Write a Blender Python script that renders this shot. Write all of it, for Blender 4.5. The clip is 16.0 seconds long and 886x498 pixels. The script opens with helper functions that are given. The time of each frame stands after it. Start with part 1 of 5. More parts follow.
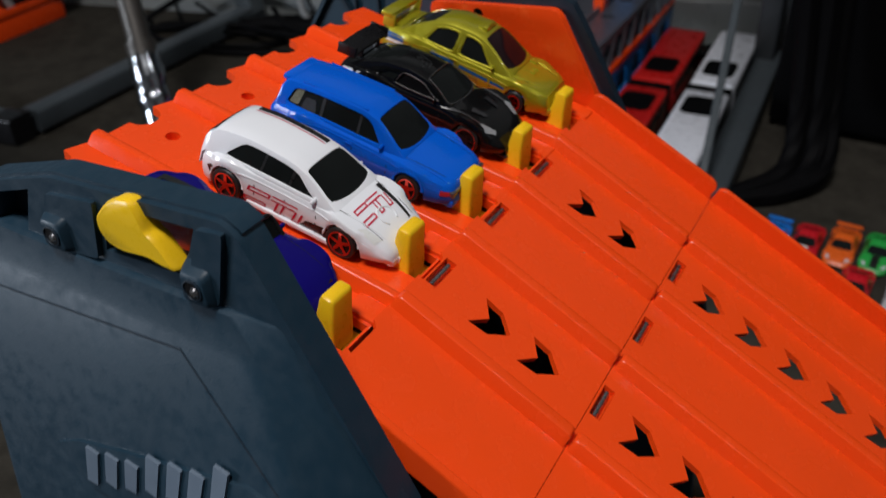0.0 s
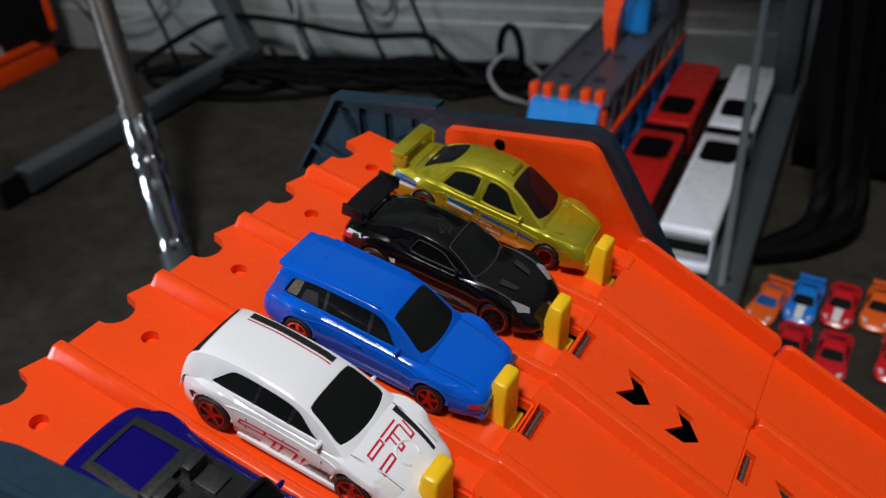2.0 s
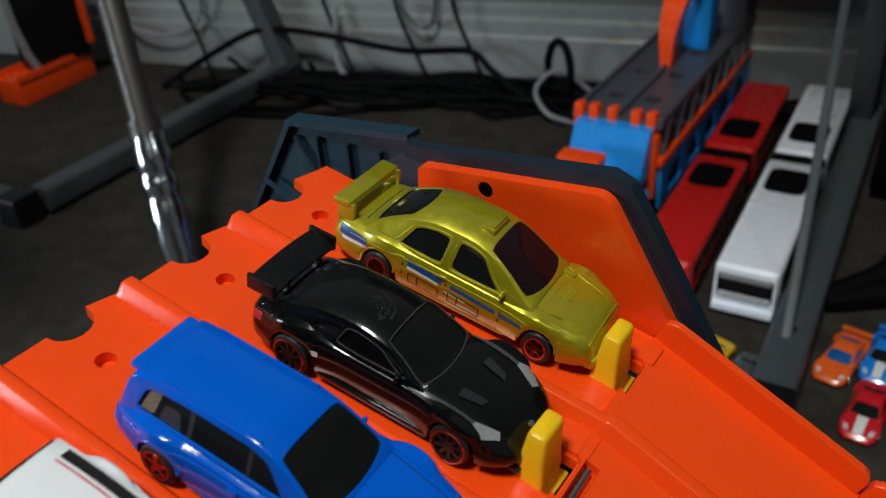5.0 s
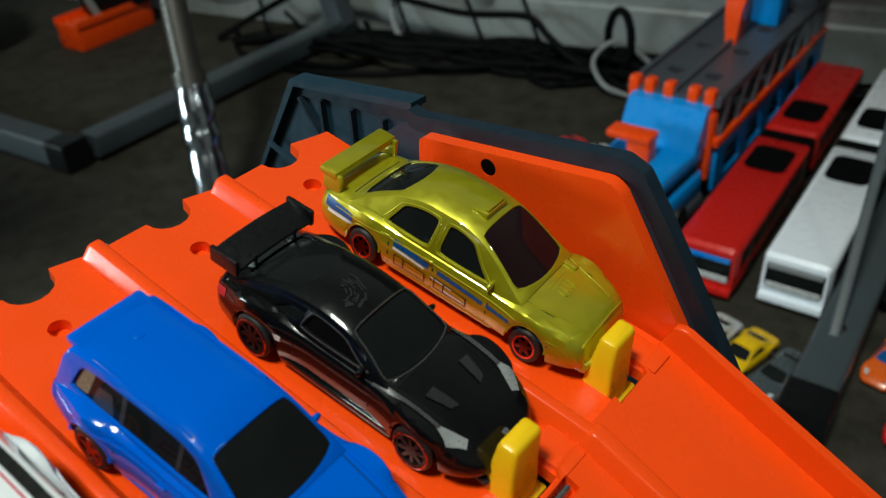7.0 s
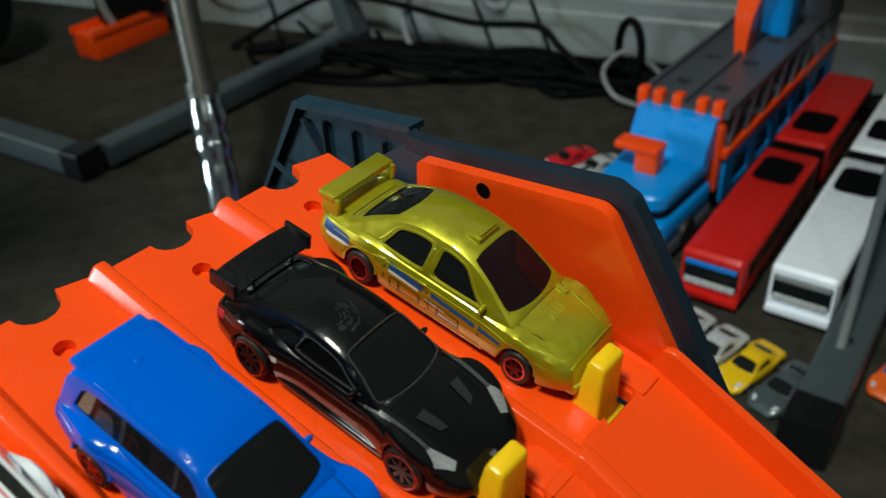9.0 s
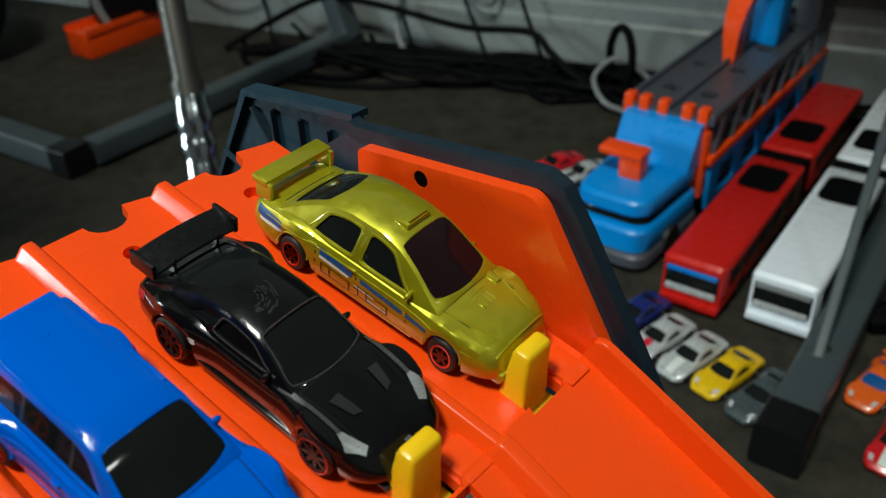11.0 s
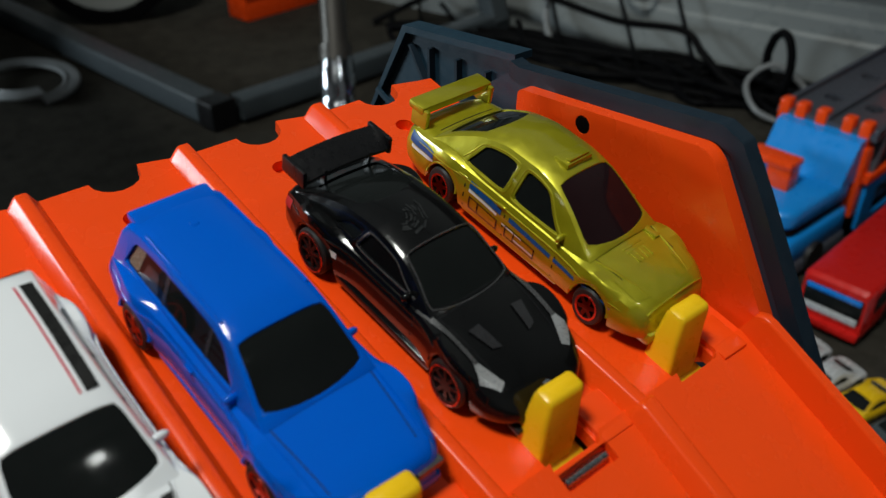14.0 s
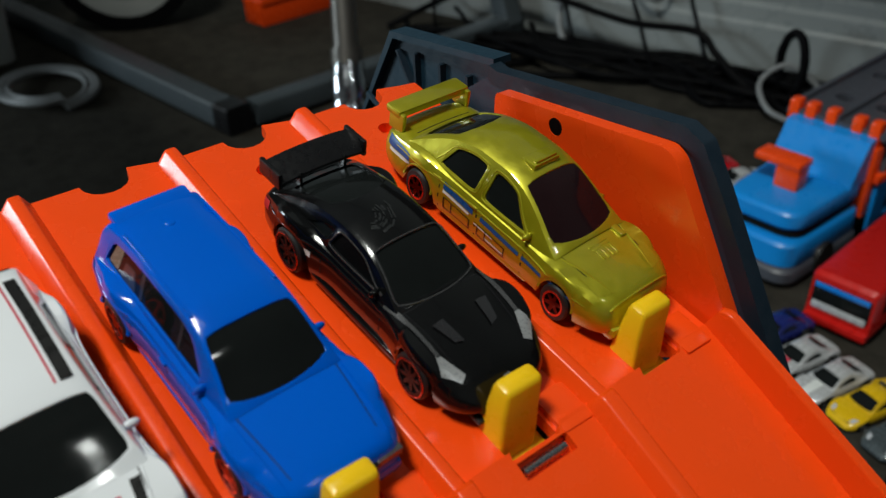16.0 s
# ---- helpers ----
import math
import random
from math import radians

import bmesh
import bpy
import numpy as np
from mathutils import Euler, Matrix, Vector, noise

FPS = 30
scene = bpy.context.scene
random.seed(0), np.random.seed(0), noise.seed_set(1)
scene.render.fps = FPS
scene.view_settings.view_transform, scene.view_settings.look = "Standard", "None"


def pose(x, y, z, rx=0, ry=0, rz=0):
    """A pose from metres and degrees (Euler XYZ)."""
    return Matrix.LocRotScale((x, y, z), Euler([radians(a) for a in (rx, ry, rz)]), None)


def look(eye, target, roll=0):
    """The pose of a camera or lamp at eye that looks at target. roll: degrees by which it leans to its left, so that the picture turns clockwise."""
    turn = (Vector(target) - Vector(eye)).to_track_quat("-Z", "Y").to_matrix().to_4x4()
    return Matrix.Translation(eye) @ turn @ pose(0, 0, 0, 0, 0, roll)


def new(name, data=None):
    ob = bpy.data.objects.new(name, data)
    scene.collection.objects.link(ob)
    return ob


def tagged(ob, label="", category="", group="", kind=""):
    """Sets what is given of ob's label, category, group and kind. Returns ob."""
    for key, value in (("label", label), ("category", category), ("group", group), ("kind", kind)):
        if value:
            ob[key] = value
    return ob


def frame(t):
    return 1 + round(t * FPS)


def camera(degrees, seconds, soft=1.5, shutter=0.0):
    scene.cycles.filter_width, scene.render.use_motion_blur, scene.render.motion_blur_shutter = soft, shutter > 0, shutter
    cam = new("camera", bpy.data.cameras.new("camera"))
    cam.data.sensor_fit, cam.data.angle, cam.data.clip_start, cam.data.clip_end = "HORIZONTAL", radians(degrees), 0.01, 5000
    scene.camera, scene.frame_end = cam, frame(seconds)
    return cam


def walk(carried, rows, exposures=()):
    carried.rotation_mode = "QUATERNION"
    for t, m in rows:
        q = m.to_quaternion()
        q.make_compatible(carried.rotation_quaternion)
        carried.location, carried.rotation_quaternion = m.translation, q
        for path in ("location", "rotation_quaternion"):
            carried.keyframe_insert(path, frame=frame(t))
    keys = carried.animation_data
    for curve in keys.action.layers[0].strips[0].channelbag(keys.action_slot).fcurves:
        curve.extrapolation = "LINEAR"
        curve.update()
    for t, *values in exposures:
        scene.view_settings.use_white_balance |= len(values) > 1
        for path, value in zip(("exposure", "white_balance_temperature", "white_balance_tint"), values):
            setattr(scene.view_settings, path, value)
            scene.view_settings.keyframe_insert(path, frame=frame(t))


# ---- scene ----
cam = camera(55.3, 16.0, 1.2, 0.5)
cam.data.dof.use_dof, cam.data.dof.focus_distance, cam.data.dof.aperture_fstop = True, 0.24, 18.0
# the launcher's deck leans down towards the track by this many degrees
DECK_SLOPE = 13.5
STAND = pose(0.0075, 0.002, 0)  # where the launcher stands on the carpet
SLOPED = pose(0, 0, 0, 0, DECK_SLOPE, 0)
DECK = STAND @ SLOPED
PATH = [
    (0, (0.2381, -0.1473, 0.1346), (-0.1957, 0.5640, -0.4184), -1.63),
    (0.5, (0.2228, -0.1279, 0.1436), (-0.2065, 0.5834, -0.4130), -1.19),
    (1, (0.2105, -0.1094, 0.1638), (-0.2207, 0.6008, -0.3926), -1.77),
    (1.5, (0.2020, -0.0961, 0.1709), (-0.2325, 0.6153, -0.3814), -2.89),
    (2, (0.1950, -0.0847, 0.1619), (-0.2454, 0.6269, -0.3855), -3.32),
    (2.5, (0.1920, -0.0673, 0.1550), (-0.2571, 0.6417, -0.3888), -3.89),
    (3, (0.1893, -0.0634, 0.1486), (-0.2678, 0.6429, -0.3920), -4.30),
    (3.5, (0.1907, -0.0641, 0.1539), (-0.2715, 0.6426, -0.3818), -4.17),
    (4, (0.1861, -0.0590, 0.1557), (-0.2883, 0.6453, -0.3725), -4.21),
    (4.5, (0.1777, -0.0247, 0.1370), (-0.3124, 0.6712, -0.3880), -4.47),
    (7, (0.1802, 0.0248, 0.1221), (-0.3648, 0.6505, -0.4360), -3.50),
    (7.5, (0.1821, 0.0273, 0.1193), (-0.3726, 0.6450, -0.4381), -3.54),
    (8, (0.1789, 0.0301, 0.1175), (-0.3804, 0.6434, -0.4401), -3.82),
    (8.5, (0.1782, 0.0231, 0.1273), (-0.3832, 0.6384, -0.4261), -3.92),
    (9, (0.1856, 0.0267, 0.1288), (-0.3736, 0.6451, -0.4233), -3.82),
    (11.5, (0.2001, 0.0378, 0.1201), (-0.3684, 0.6560, -0.4226), -2.38),
    (12, (0.1958, 0.0336, 0.1139), (-0.4130, 0.6148, -0.4262), -1.39),
    (12.5, (0.1885, 0.0374, 0.0987), (-0.4397, 0.5950, -0.4440), -1.11),
    (13, (0.1857, 0.0296, 0.1030), (-0.4566, 0.5704, -0.4401), -1.09),
    (13.5, (0.1900, 0.0298, 0.1085), (-0.4619, 0.5581, -0.4356), -0.68),
    (14, (0.1925, 0.0320, 0.1043), (-0.4635, 0.5554, -0.4397), -0.98),
    (14.5, (0.1952, 0.0331, 0.1037), (-0.4640, 0.5531, -0.4394), -1.19),
    (15, (0.1979, 0.0310, 0.1041), (-0.4643, 0.5481, -0.4382), -1.41),
    (15.5, (0.2012, 0.0337, 0.1085), (-0.4667, 0.5451, -0.4322), -1.80),
    (16, (0.2054, 0.0374, 0.1072), (-0.4681, 0.5413, -0.4336), -2.12),
]
walk(cam, [(t, look(eye, target, roll)) for t, eye, target, roll in PATH],
     exposures=[(0, 0.1, 6500, 14), (1, 0.12, 6500, 14), (3, 0.2, 6500, 11), (4.5, 0.1, 6500, 8), (7, 0.33, 6550, -6), (9, 0.37, 6550, -6), (11.5, 0.33, 6550, -6), (12.5, 0.04, 6550, 4), (16, 0.08, 6550, 2)])

# ---- world, lights ----
world = bpy.data.worlds.new("room_air")
world.use_nodes = True
world.node_tree.nodes["Background"].inputs[0].default_value = (0.75, 0.85, 1.0, 1)
world.node_tree.nodes["Background"].inputs[1].default_value = 0.003
scene.world = world
FLOOR = -0.357


def lamp(name, kind, energy, colour, m, size=0.3, size_y=None):
    data = bpy.data.lights.new(name, kind)
    data.energy, data.color = energy, colour
    if kind == "AREA":
        data.size = size
        if size_y:
            data.shape, data.size_y = "RECTANGLE", size_y
    else:
        data.shadow_soft_size = size
    ob = new(name, data)
    ob.matrix_world = m
    return ob


# the ceiling lamp of the room, above and behind the camera
lamp("ceiling_lamp_light", "AREA", 31.0, (1.0, 0.985, 0.955), look((0.12, -0.62, 1.9), (0.05, 0.0, 0)), 0.34, 0.34)
# a second bare lamp ahead on the right
lamp("room_lamp_light", "AREA", 2.2, (0.98, 0.99, 1.0), look((1.55, 0.5, 1.85), (0.0, 0.1, 0)), 0.1, 0.1)
# daylight from low on the left; its window is assumed, out of view
lamp("assumed_window_light", "AREA", 24.0, (0.8, 0.9, 1.0), look((-1.85, -1.5, 0.2), (0, 0.1, 0.05)), 0.8, 0.55)


# ---- materials ----
def mat(name, colour, rough=0.4, metal=0.0, vary=0.12, scale=60.0, bump=0.0, bump_scale=400.0, coat=0.0, spec=0.5):
    m = bpy.data.materials.new(name)
    m.use_nodes = True
    nt = m.node_tree
    p = nt.nodes["Principled BSDF"]
    p.inputs["Roughness"].default_value = rough
    p.inputs["Metallic"].default_value = metal
    p.inputs["Coat Weight"].default_value = coat
    p.inputs["Coat Roughness"].default_value = 0.06
    p.inputs["Specular IOR Level"].default_value = spec
    co = nt.nodes.new("ShaderNodeTexCoord")
    n1 = nt.nodes.new("ShaderNodeTexNoise")
    n1.inputs["Scale"].default_value = scale
    n1.inputs["Detail"].default_value = 6.0
    n1.inputs["Roughness"].default_value = 0.65
    nt.links.new(co.outputs["Object"], n1.inputs["Vector"])
    mix = nt.nodes.new("ShaderNodeMix")
    mix.data_type = "RGBA"
    mix.inputs["A"].default_value = (*[c * (1 - vary) for c in colour], 1)
    mix.inputs["B"].default_value = (*[min(1, c * (1 + vary)) for c in colour], 1)
    nt.links.new(n1.outputs["Fac"], mix.inputs["Factor"])
    nt.links.new(mix.outputs["Result"], p.inputs["Base Color"])
    # scuffs that change the gloss
    n2 = nt.nodes.new("ShaderNodeTexNoise")
    n2.inputs["Scale"].default_value = scale * 6
    n2.inputs["Detail"].default_value = 8.0
    nt.links.new(co.outputs["Object"], n2.inputs["Vector"])
    rr = nt.nodes.new("ShaderNodeMapRange")
    rr.inputs["From Min"].default_value, rr.inputs["From Max"].default_value = 0.3, 0.75
    rr.inputs["To Min"].default_value, rr.inputs["To Max"].default_value = max(0.02, rough * 0.76), min(1.0, rough * 1.34)
    nt.links.new(n2.outputs["Fac"], rr.inputs["Value"])
    nt.links.new(rr.outputs["Result"], p.inputs["Roughness"])
    if bump:
        n3 = nt.nodes.new("ShaderNodeTexNoise")
        n3.inputs["Scale"].default_value = bump_scale
        n3.inputs["Detail"].default_value = 4.0
        nt.links.new(co.outputs["Object"], n3.inputs["Vector"])
        b = nt.nodes.new("ShaderNodeBump")
        b.inputs["Strength"].default_value = bump
        b.inputs["Distance"].default_value = 0.0004
        nt.links.new(n3.outputs["Fac"], b.inputs["Height"])
        nt.links.new(b.outputs["Normal"], p.inputs["Normal"])
    return m


ORANGE = mat("orange_plastic", (0.9, 0.07, 0.006), 0.25, vary=0.07, scale=18, bump=0.04, bump_scale=700, spec=0.45)
SLATE = mat("slate_plastic", (0.0095, 0.0305, 0.051), 0.46, vary=0.13, scale=40, bump=0.12, bump_scale=1500, spec=0.4)
# the slate plastic again, darkened where shade is put into its colour
SLATE_DARKENED = mat("darkened_slate_plastic", (0.009, 0.019, 0.031), 0.5, vary=0.15, scale=40, bump=0.1, bump_scale=1500, spec=0.3)
GATE_YELLOW = mat("yellow_plastic", (0.9, 0.56, 0.012), 0.3, vary=0.04, scale=60, bump=0.03, bump_scale=900, spec=0.4)
STEEL = mat("bright_steel", (0.55, 0.55, 0.57), 0.25, 1.0, vary=0.1, scale=300)
DULL_TUBE = mat("dull_grey_metal", (0.075, 0.07, 0.064), 0.42, 0.6, vary=0.2, scale=40)
CHROME = mat("chrome", (0.5, 0.53, 0.57), 0.16, 1.0, vary=0.15, scale=80, bump=0.3, bump_scale=45)
CARPET = mat("brown_carpet", (0.034, 0.031, 0.025), 0.95, vary=0.85, scale=38, bump=1.0, bump_scale=260, spec=0.1)
WALL = mat("pale_grey_wall_paint", (0.15, 0.163, 0.163), 0.6, vary=0.05, scale=3, bump=0.1, bump_scale=120)
ROOM_PAINT = mat("grey_room_paint", (0.2, 0.2, 0.205), 0.8, vary=0.05, scale=3)
CEILING_PAINT = mat("white_ceiling_paint", (0.5, 0.5, 0.49), 0.8, vary=0.05, scale=3)
TUB_GREY = mat("dull_grey_plastic", (0.34, 0.36, 0.35), 0.5, vary=0.1, scale=20)
TUB_RED = mat("faded_red_print", (0.22, 0.02, 0.015), 0.5, vary=0.2, scale=40)
SHADED_STEEL = mat("shaded_painted_steel", (0.022, 0.026, 0.03), 0.45, vary=0.15, scale=30)
BADGE_GREY = mat("pale_slate_plastic", (0.11, 0.15, 0.2), 0.4, vary=0.12, scale=40, bump=0.1, bump_scale=1500)
TRIM = mat("pale_gloss_paint", (0.24, 0.26, 0.26), 0.3, vary=0.05, scale=6)
GREY_METAL = mat("grey_painted_steel", (0.05, 0.062, 0.07), 0.4, vary=0.12, scale=30, bump=0.1, bump_scale=700)
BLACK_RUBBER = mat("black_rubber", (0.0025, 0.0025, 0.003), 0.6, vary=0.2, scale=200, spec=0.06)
BLACK_PLASTIC = mat("black_plastic", (0.006, 0.006, 0.007), 0.3, vary=0.2, scale=100, spec=0.35)
GLASS_DARK = mat("tinted_window_plastic", (0.008, 0.0095, 0.0095), 0.07, vary=0.4, scale=60, spec=0.15, bump=0.04, bump_scale=150)
GLASS_RED = mat("smoked_red_window_plastic", (0.014, 0.0062, 0.0075), 0.07, vary=0.4, scale=60, spec=0.22, bump=0.04, bump_scale=150)
PAINT_WHITE = mat("white_enamel", (0.80, 0.83, 0.87), 0.14, vary=0.02, scale=50, coat=0.2, bump=0.07, bump_scale=260)
PAINT_BLUE = mat("blue_enamel", (0.0004, 0.1, 0.60), 0.12, vary=0.03, scale=50, spec=0.2, coat=0.2, bump=0.22, bump_scale=620)
PAINT_BLACK = mat("black_metallic", (0.006, 0.0063, 0.0068), 0.2, 0.35, vary=0.3, scale=60, spec=0.2, coat=0.6, bump=0.16, bump_scale=480)
PAINT_YELLOW = mat("gold_green_metallic", (0.40, 0.37, 0.011), 0.4, 0.55, vary=0.1, scale=60, coat=1.0, bump=0.16, bump_scale=520)
PAINT_PURPLE = mat("violet_metallic", (0.006, 0.0035, 0.125), 0.08, 0.0, vary=0.06, scale=60, spec=0.15, bump=0.07, bump_scale=260)
DARK_RIM = mat("smoked_red_chrome", (0.09, 0.022, 0.02), 0.2, 1.0, vary=0.1, scale=200)
FRAME_GREY = mat("worn_grey_metallic", (0.15, 0.15, 0.155), 0.24, 0.7, vary=0.4, scale=400)
RED_RIM = mat("red_chrome", (0.6, 0.16, 0.13), 0.16, 0.95, vary=0.1, scale=200)
TYRE = mat("black_tyre", (0.012, 0.012, 0.012), 0.5, vary=0.2, scale=300)
DECAL_RED = mat("red_print", (0.55, 0.015, 0.05), 0.3, vary=0.05, scale=100)
DECAL_BLUE = mat("blue_print", (0.003, 0.075, 0.26), 0.3, vary=0.05, scale=100, spec=0.25)
DECAL_WHITE = mat("pale_print", (0.7, 0.72, 0.7), 0.3, vary=0.05, scale=100)
DECAL_BLACK = mat("black_print", (0.012, 0.012, 0.012), 0.3, vary=0.1, scale=100)
SHUT_LINE = mat("dark_shut_line", (0.006, 0.006, 0.008), 0.6, vary=0.1, scale=100, spec=0.2)
LAMP_CLEAR = mat("clear_headlamp", (0.6, 0.62, 0.65), 0.15, 0.2, vary=0.1, scale=300)
INTAKE = mat("glossy_dark_grey_intake", (0.03, 0.03, 0.033), 0.15, 0.3, vary=0.3, scale=300, coat=0.5)
SEAT_DIM = mat("dim_grey_interior", (0.03, 0.032, 0.034), 0.2, vary=0.5, scale=200)
PATCH_CREAM = mat("cream_window_patch", (0.13, 0.13, 0.09), 0.25, vary=0.4, scale=300)
LAMP_SILVER = mat("silver_lamp_print", (0.34, 0.35, 0.36), 0.3, 0.3, vary=0.1, scale=300)
LAMP_RED = mat("red_tail_lamp", (0.4, 0.02, 0.03), 0.15, vary=0.1, scale=300)
GREY_SEAT = mat("dark_grey_interior", (0.011, 0.0125, 0.0135), 0.45, vary=0.2, scale=150)
BUS_RED = mat("red_bus_plastic", (0.55, 0.012, 0.010), 0.3, vary=0.06, scale=15, spec=0.3)
BUS_WHITE = mat("white_bus_plastic", (0.80, 0.84, 0.92), 0.3, vary=0.04, scale=15)
TRUCK_BLUE = mat("sky_blue_plastic", (0.01, 0.25, 0.72), 0.32, vary=0.06, scale=20)
TRUCK_GREY = mat("grey_plastic", (0.06, 0.066, 0.083), 0.4, vary=0.1, scale=30)
BLUE_TOY = mat("bright_blue_enamel", (0.01, 0.2, 0.7), 0.25, vary=0.05, scale=50, coat=0.4)
RED_TOY = mat("red_enamel", (0.55, 0.012, 0.02), 0.25, vary=0.05, scale=50, coat=0.4)
ORANGE_TOY = mat("orange_enamel", (0.75, 0.12, 0.015), 0.25, vary=0.05, scale=50, coat=0.4)
GREEN_TOY = mat("green_enamel", (0.02, 0.35, 0.06), 0.25, vary=0.05, scale=50, coat=0.4)
SILVER_TOY = mat("silver_enamel", (0.6, 0.61, 0.62), 0.25, 0.3, vary=0.05, scale=50, coat=0.4)
YELLOW_TOY = mat("yellow_enamel", (0.72, 0.45, 0.01), 0.25, vary=0.05, scale=50, coat=0.4)
NAVY_TOY = mat("navy_enamel", (0.012, 0.02, 0.14), 0.25, vary=0.05, scale=50, coat=0.4)
GREY_TOY = mat("grey_enamel", (0.09, 0.11, 0.12), 0.25, 0.4, vary=0.05, scale=50, coat=0.4)
CABLE_DARK = mat("dim_grey_cable", (0.07, 0.08, 0.08), 0.45, vary=0.1, scale=60)
CABLE_GREY = mat("grey_cable", (0.22, 0.23, 0.235), 0.45, vary=0.1, scale=60)
DESK_WOOD = mat("dark_desk_board", (0.06, 0.05, 0.045), 0.5, vary=0.2, scale=12)


# ---- building helpers ----
def part(name, bm, material, parent=None, label="", smooth=35.0):
    bmesh.ops.recalc_face_normals(bm, faces=bm.faces)
    for f in bm.faces:
        f.smooth = smooth > 0
    for e in bm.edges:
        if len(e.link_faces) == 2 and e.calc_face_angle(0) > radians(max(smooth, 1)):
            e.smooth = False
    me = bpy.data.meshes.new(name)
    bm.to_mesh(me)
    bm.free()
    me.materials.append(material)
    ob = new(name, me)
    if parent:
        ob.parent = parent
    if label:
        tagged(ob, label)
    return ob


def thing(name, m, label, category, group="", kind=""):
    ob = new(name)
    ob.empty_display_size = 0.02
    ob.matrix_world = m
    return tagged(ob, label, category, group, kind)


def single(name, bm, material, label, category, kind="", group="", m=None, smooth=35.0):
    ob = part(name, bm, material, None, label, smooth)
    if m is not None:
        ob.matrix_world = m
    return tagged(ob, label, category, group, kind)


def add_box(bm, lo, hi, bevel=0.0, seg=2, m=None):
    """A box between two corners, its edges rounded."""
    r = bmesh.ops.create_cube(bm, size=1.0)
    vs = r["verts"]
    for v in vs:
        v.co = Vector([lo[i] + (v.co[i] + 0.5) * (hi[i] - lo[i]) for i in range(3)])
    if bevel:
        es = {e for v in vs for e in v.link_edges}
        rb = bmesh.ops.bevel(bm, geom=list(es), offset=bevel, segments=seg, affect="EDGES", profile=0.6)
        vs = list({v for f in rb["faces"] for v in f.verts} | {v for v in vs if v.is_valid})
    if m is not None:
        for v in vs:
            v.co = m @ v.co
    return vs


def box(lo, hi, bevel=0.0, seg=2, m=None):
    bm = bmesh.new()
    add_box(bm, lo, hi, bevel, seg, m)
    return bm


def add_prism(bm, outline, a, b, axis="y", holes=(), shift=(0, 0, 0)):
    """A plate: a flat outline with holes, thick from a to b along an axis."""
    from mathutils.geometry import tessellate_polygon
    loops = [list(outline)] + [list(h) for h in holes]

    def place(p, d):
        if axis == "y":
            q = (p[0], d, p[1])
        elif axis == "z":
            q = (p[0], p[1], d)
        else:
            q = (d, p[0], p[1])
        return Vector(q) + Vector(shift)
    flat = [Vector((p[0], p[1], 0)) for lp in loops for p in lp]
    tris = tessellate_polygon([[Vector((p[0], p[1], 0)) for p in lp] for lp in loops])
    va = [bm.verts.new(place(p, a)) for p in flat]
    vb = [bm.verts.new(place(p, b)) for p in flat]
    for t in tris:
        if len(set(t)) == 3:
            try:
                bm.faces.new([va[i] for i in t])
                bm.faces.new([vb[i] for i in reversed(t)])
            except ValueError:
                pass
    k = 0
    for lp in loops:
        n = len(lp)
        for i in range(n):
            j = (i + 1) % n
            bm.faces.new((va[k + i], va[k + j], vb[k + j], vb[k + i]))
        k += n
    return va + vb


def prism(outline, a, b, axis="y", holes=()):
    bm = bmesh.new()
    add_prism(bm, outline, a, b, axis, holes)
    return bm


def circle(cx, cy, r, n=16):
    return [(cx + r * math.cos(2 * math.pi * i / n), cy + r * math.sin(2 * math.pi * i / n)) for i in range(n)]


def round_poly(pts, r, n=4):
    """The outline with its corners rounded."""
    out = []
    m = len(pts)
    for i in range(m):
        p, a, b = Vector(pts[i]), Vector(pts[i - 1]), Vector(pts[(i + 1) % m])
        da, db = (a - p), (b - p)
        rr = min(r, da.length * 0.45, db.length * 0.45)
        s, e = p + da.normalized() * rr, p + db.normalized() * rr
        for k in range(n + 1):
            t = k / n
            out.append(tuple((1 - t) ** 2 * s + 2 * t * (1 - t) * p + t * t * e))
    return out


def add_loft(bm, rings, closed=True, caps=True):
    """Skin over rings of points."""
    vs = [[bm.verts.new(p) for p in r] for r in rings]
    n = len(rings[0])
    for a, b in zip(vs, vs[1:]):
        for i in range(n if closed else n - 1):
            j = (i + 1) % n
            bm.faces.new((a[i], a[j], b[j], b[i]))
    if caps and closed:
        bm.faces.new(list(reversed(vs[0])))
        bm.faces.new(vs[-1])
    return vs


def add_tube(bm, pts, r, n=8):
    """A round cable or rod along points."""
    pts = [Vector(p) for p in pts]
    rings = []
    up = Vector((0.13, 0.27, 0.95))
    for i, p in enumerate(pts):
        d = (pts[min(i + 1, len(pts) - 1)] - pts[max(i - 1, 0)]).normalized()
        a = d.cross(up)
        if a.length < 0.05:
            a = d.cross(Vector((1, 0, 0)))
        a.normalize()
        b = d.cross(a)
        rad = r(i / (len(pts) - 1)) if callable(r) else r
        rings.append([p + rad * (math.cos(2 * math.pi * k / n) * a + math.sin(2 * math.pi * k / n) * b) for k in range(n)])
    add_loft(bm, rings)


def curve_points(ctrl, per=8):
    """Points on a smooth line through the control points."""
    c = [Vector(p) for p in ctrl]
    c = [2 * c[0] - c[1]] + c + [2 * c[-1] - c[-2]]
    out = []
    for i in range(1, len(c) - 2):
        p0, p1, p2, p3 = c[i - 1:i + 3]
        for k in range(per):
            t = k / per
            out.append(0.5 * ((2 * p1) + (p2 - p0) * t + (2 * p0 - 5 * p1 + 4 * p2 - p3) * t * t + (3 * p1 - p0 - 3 * p2 + p3) * t ** 3))
    out.append(c[-2])
    return out


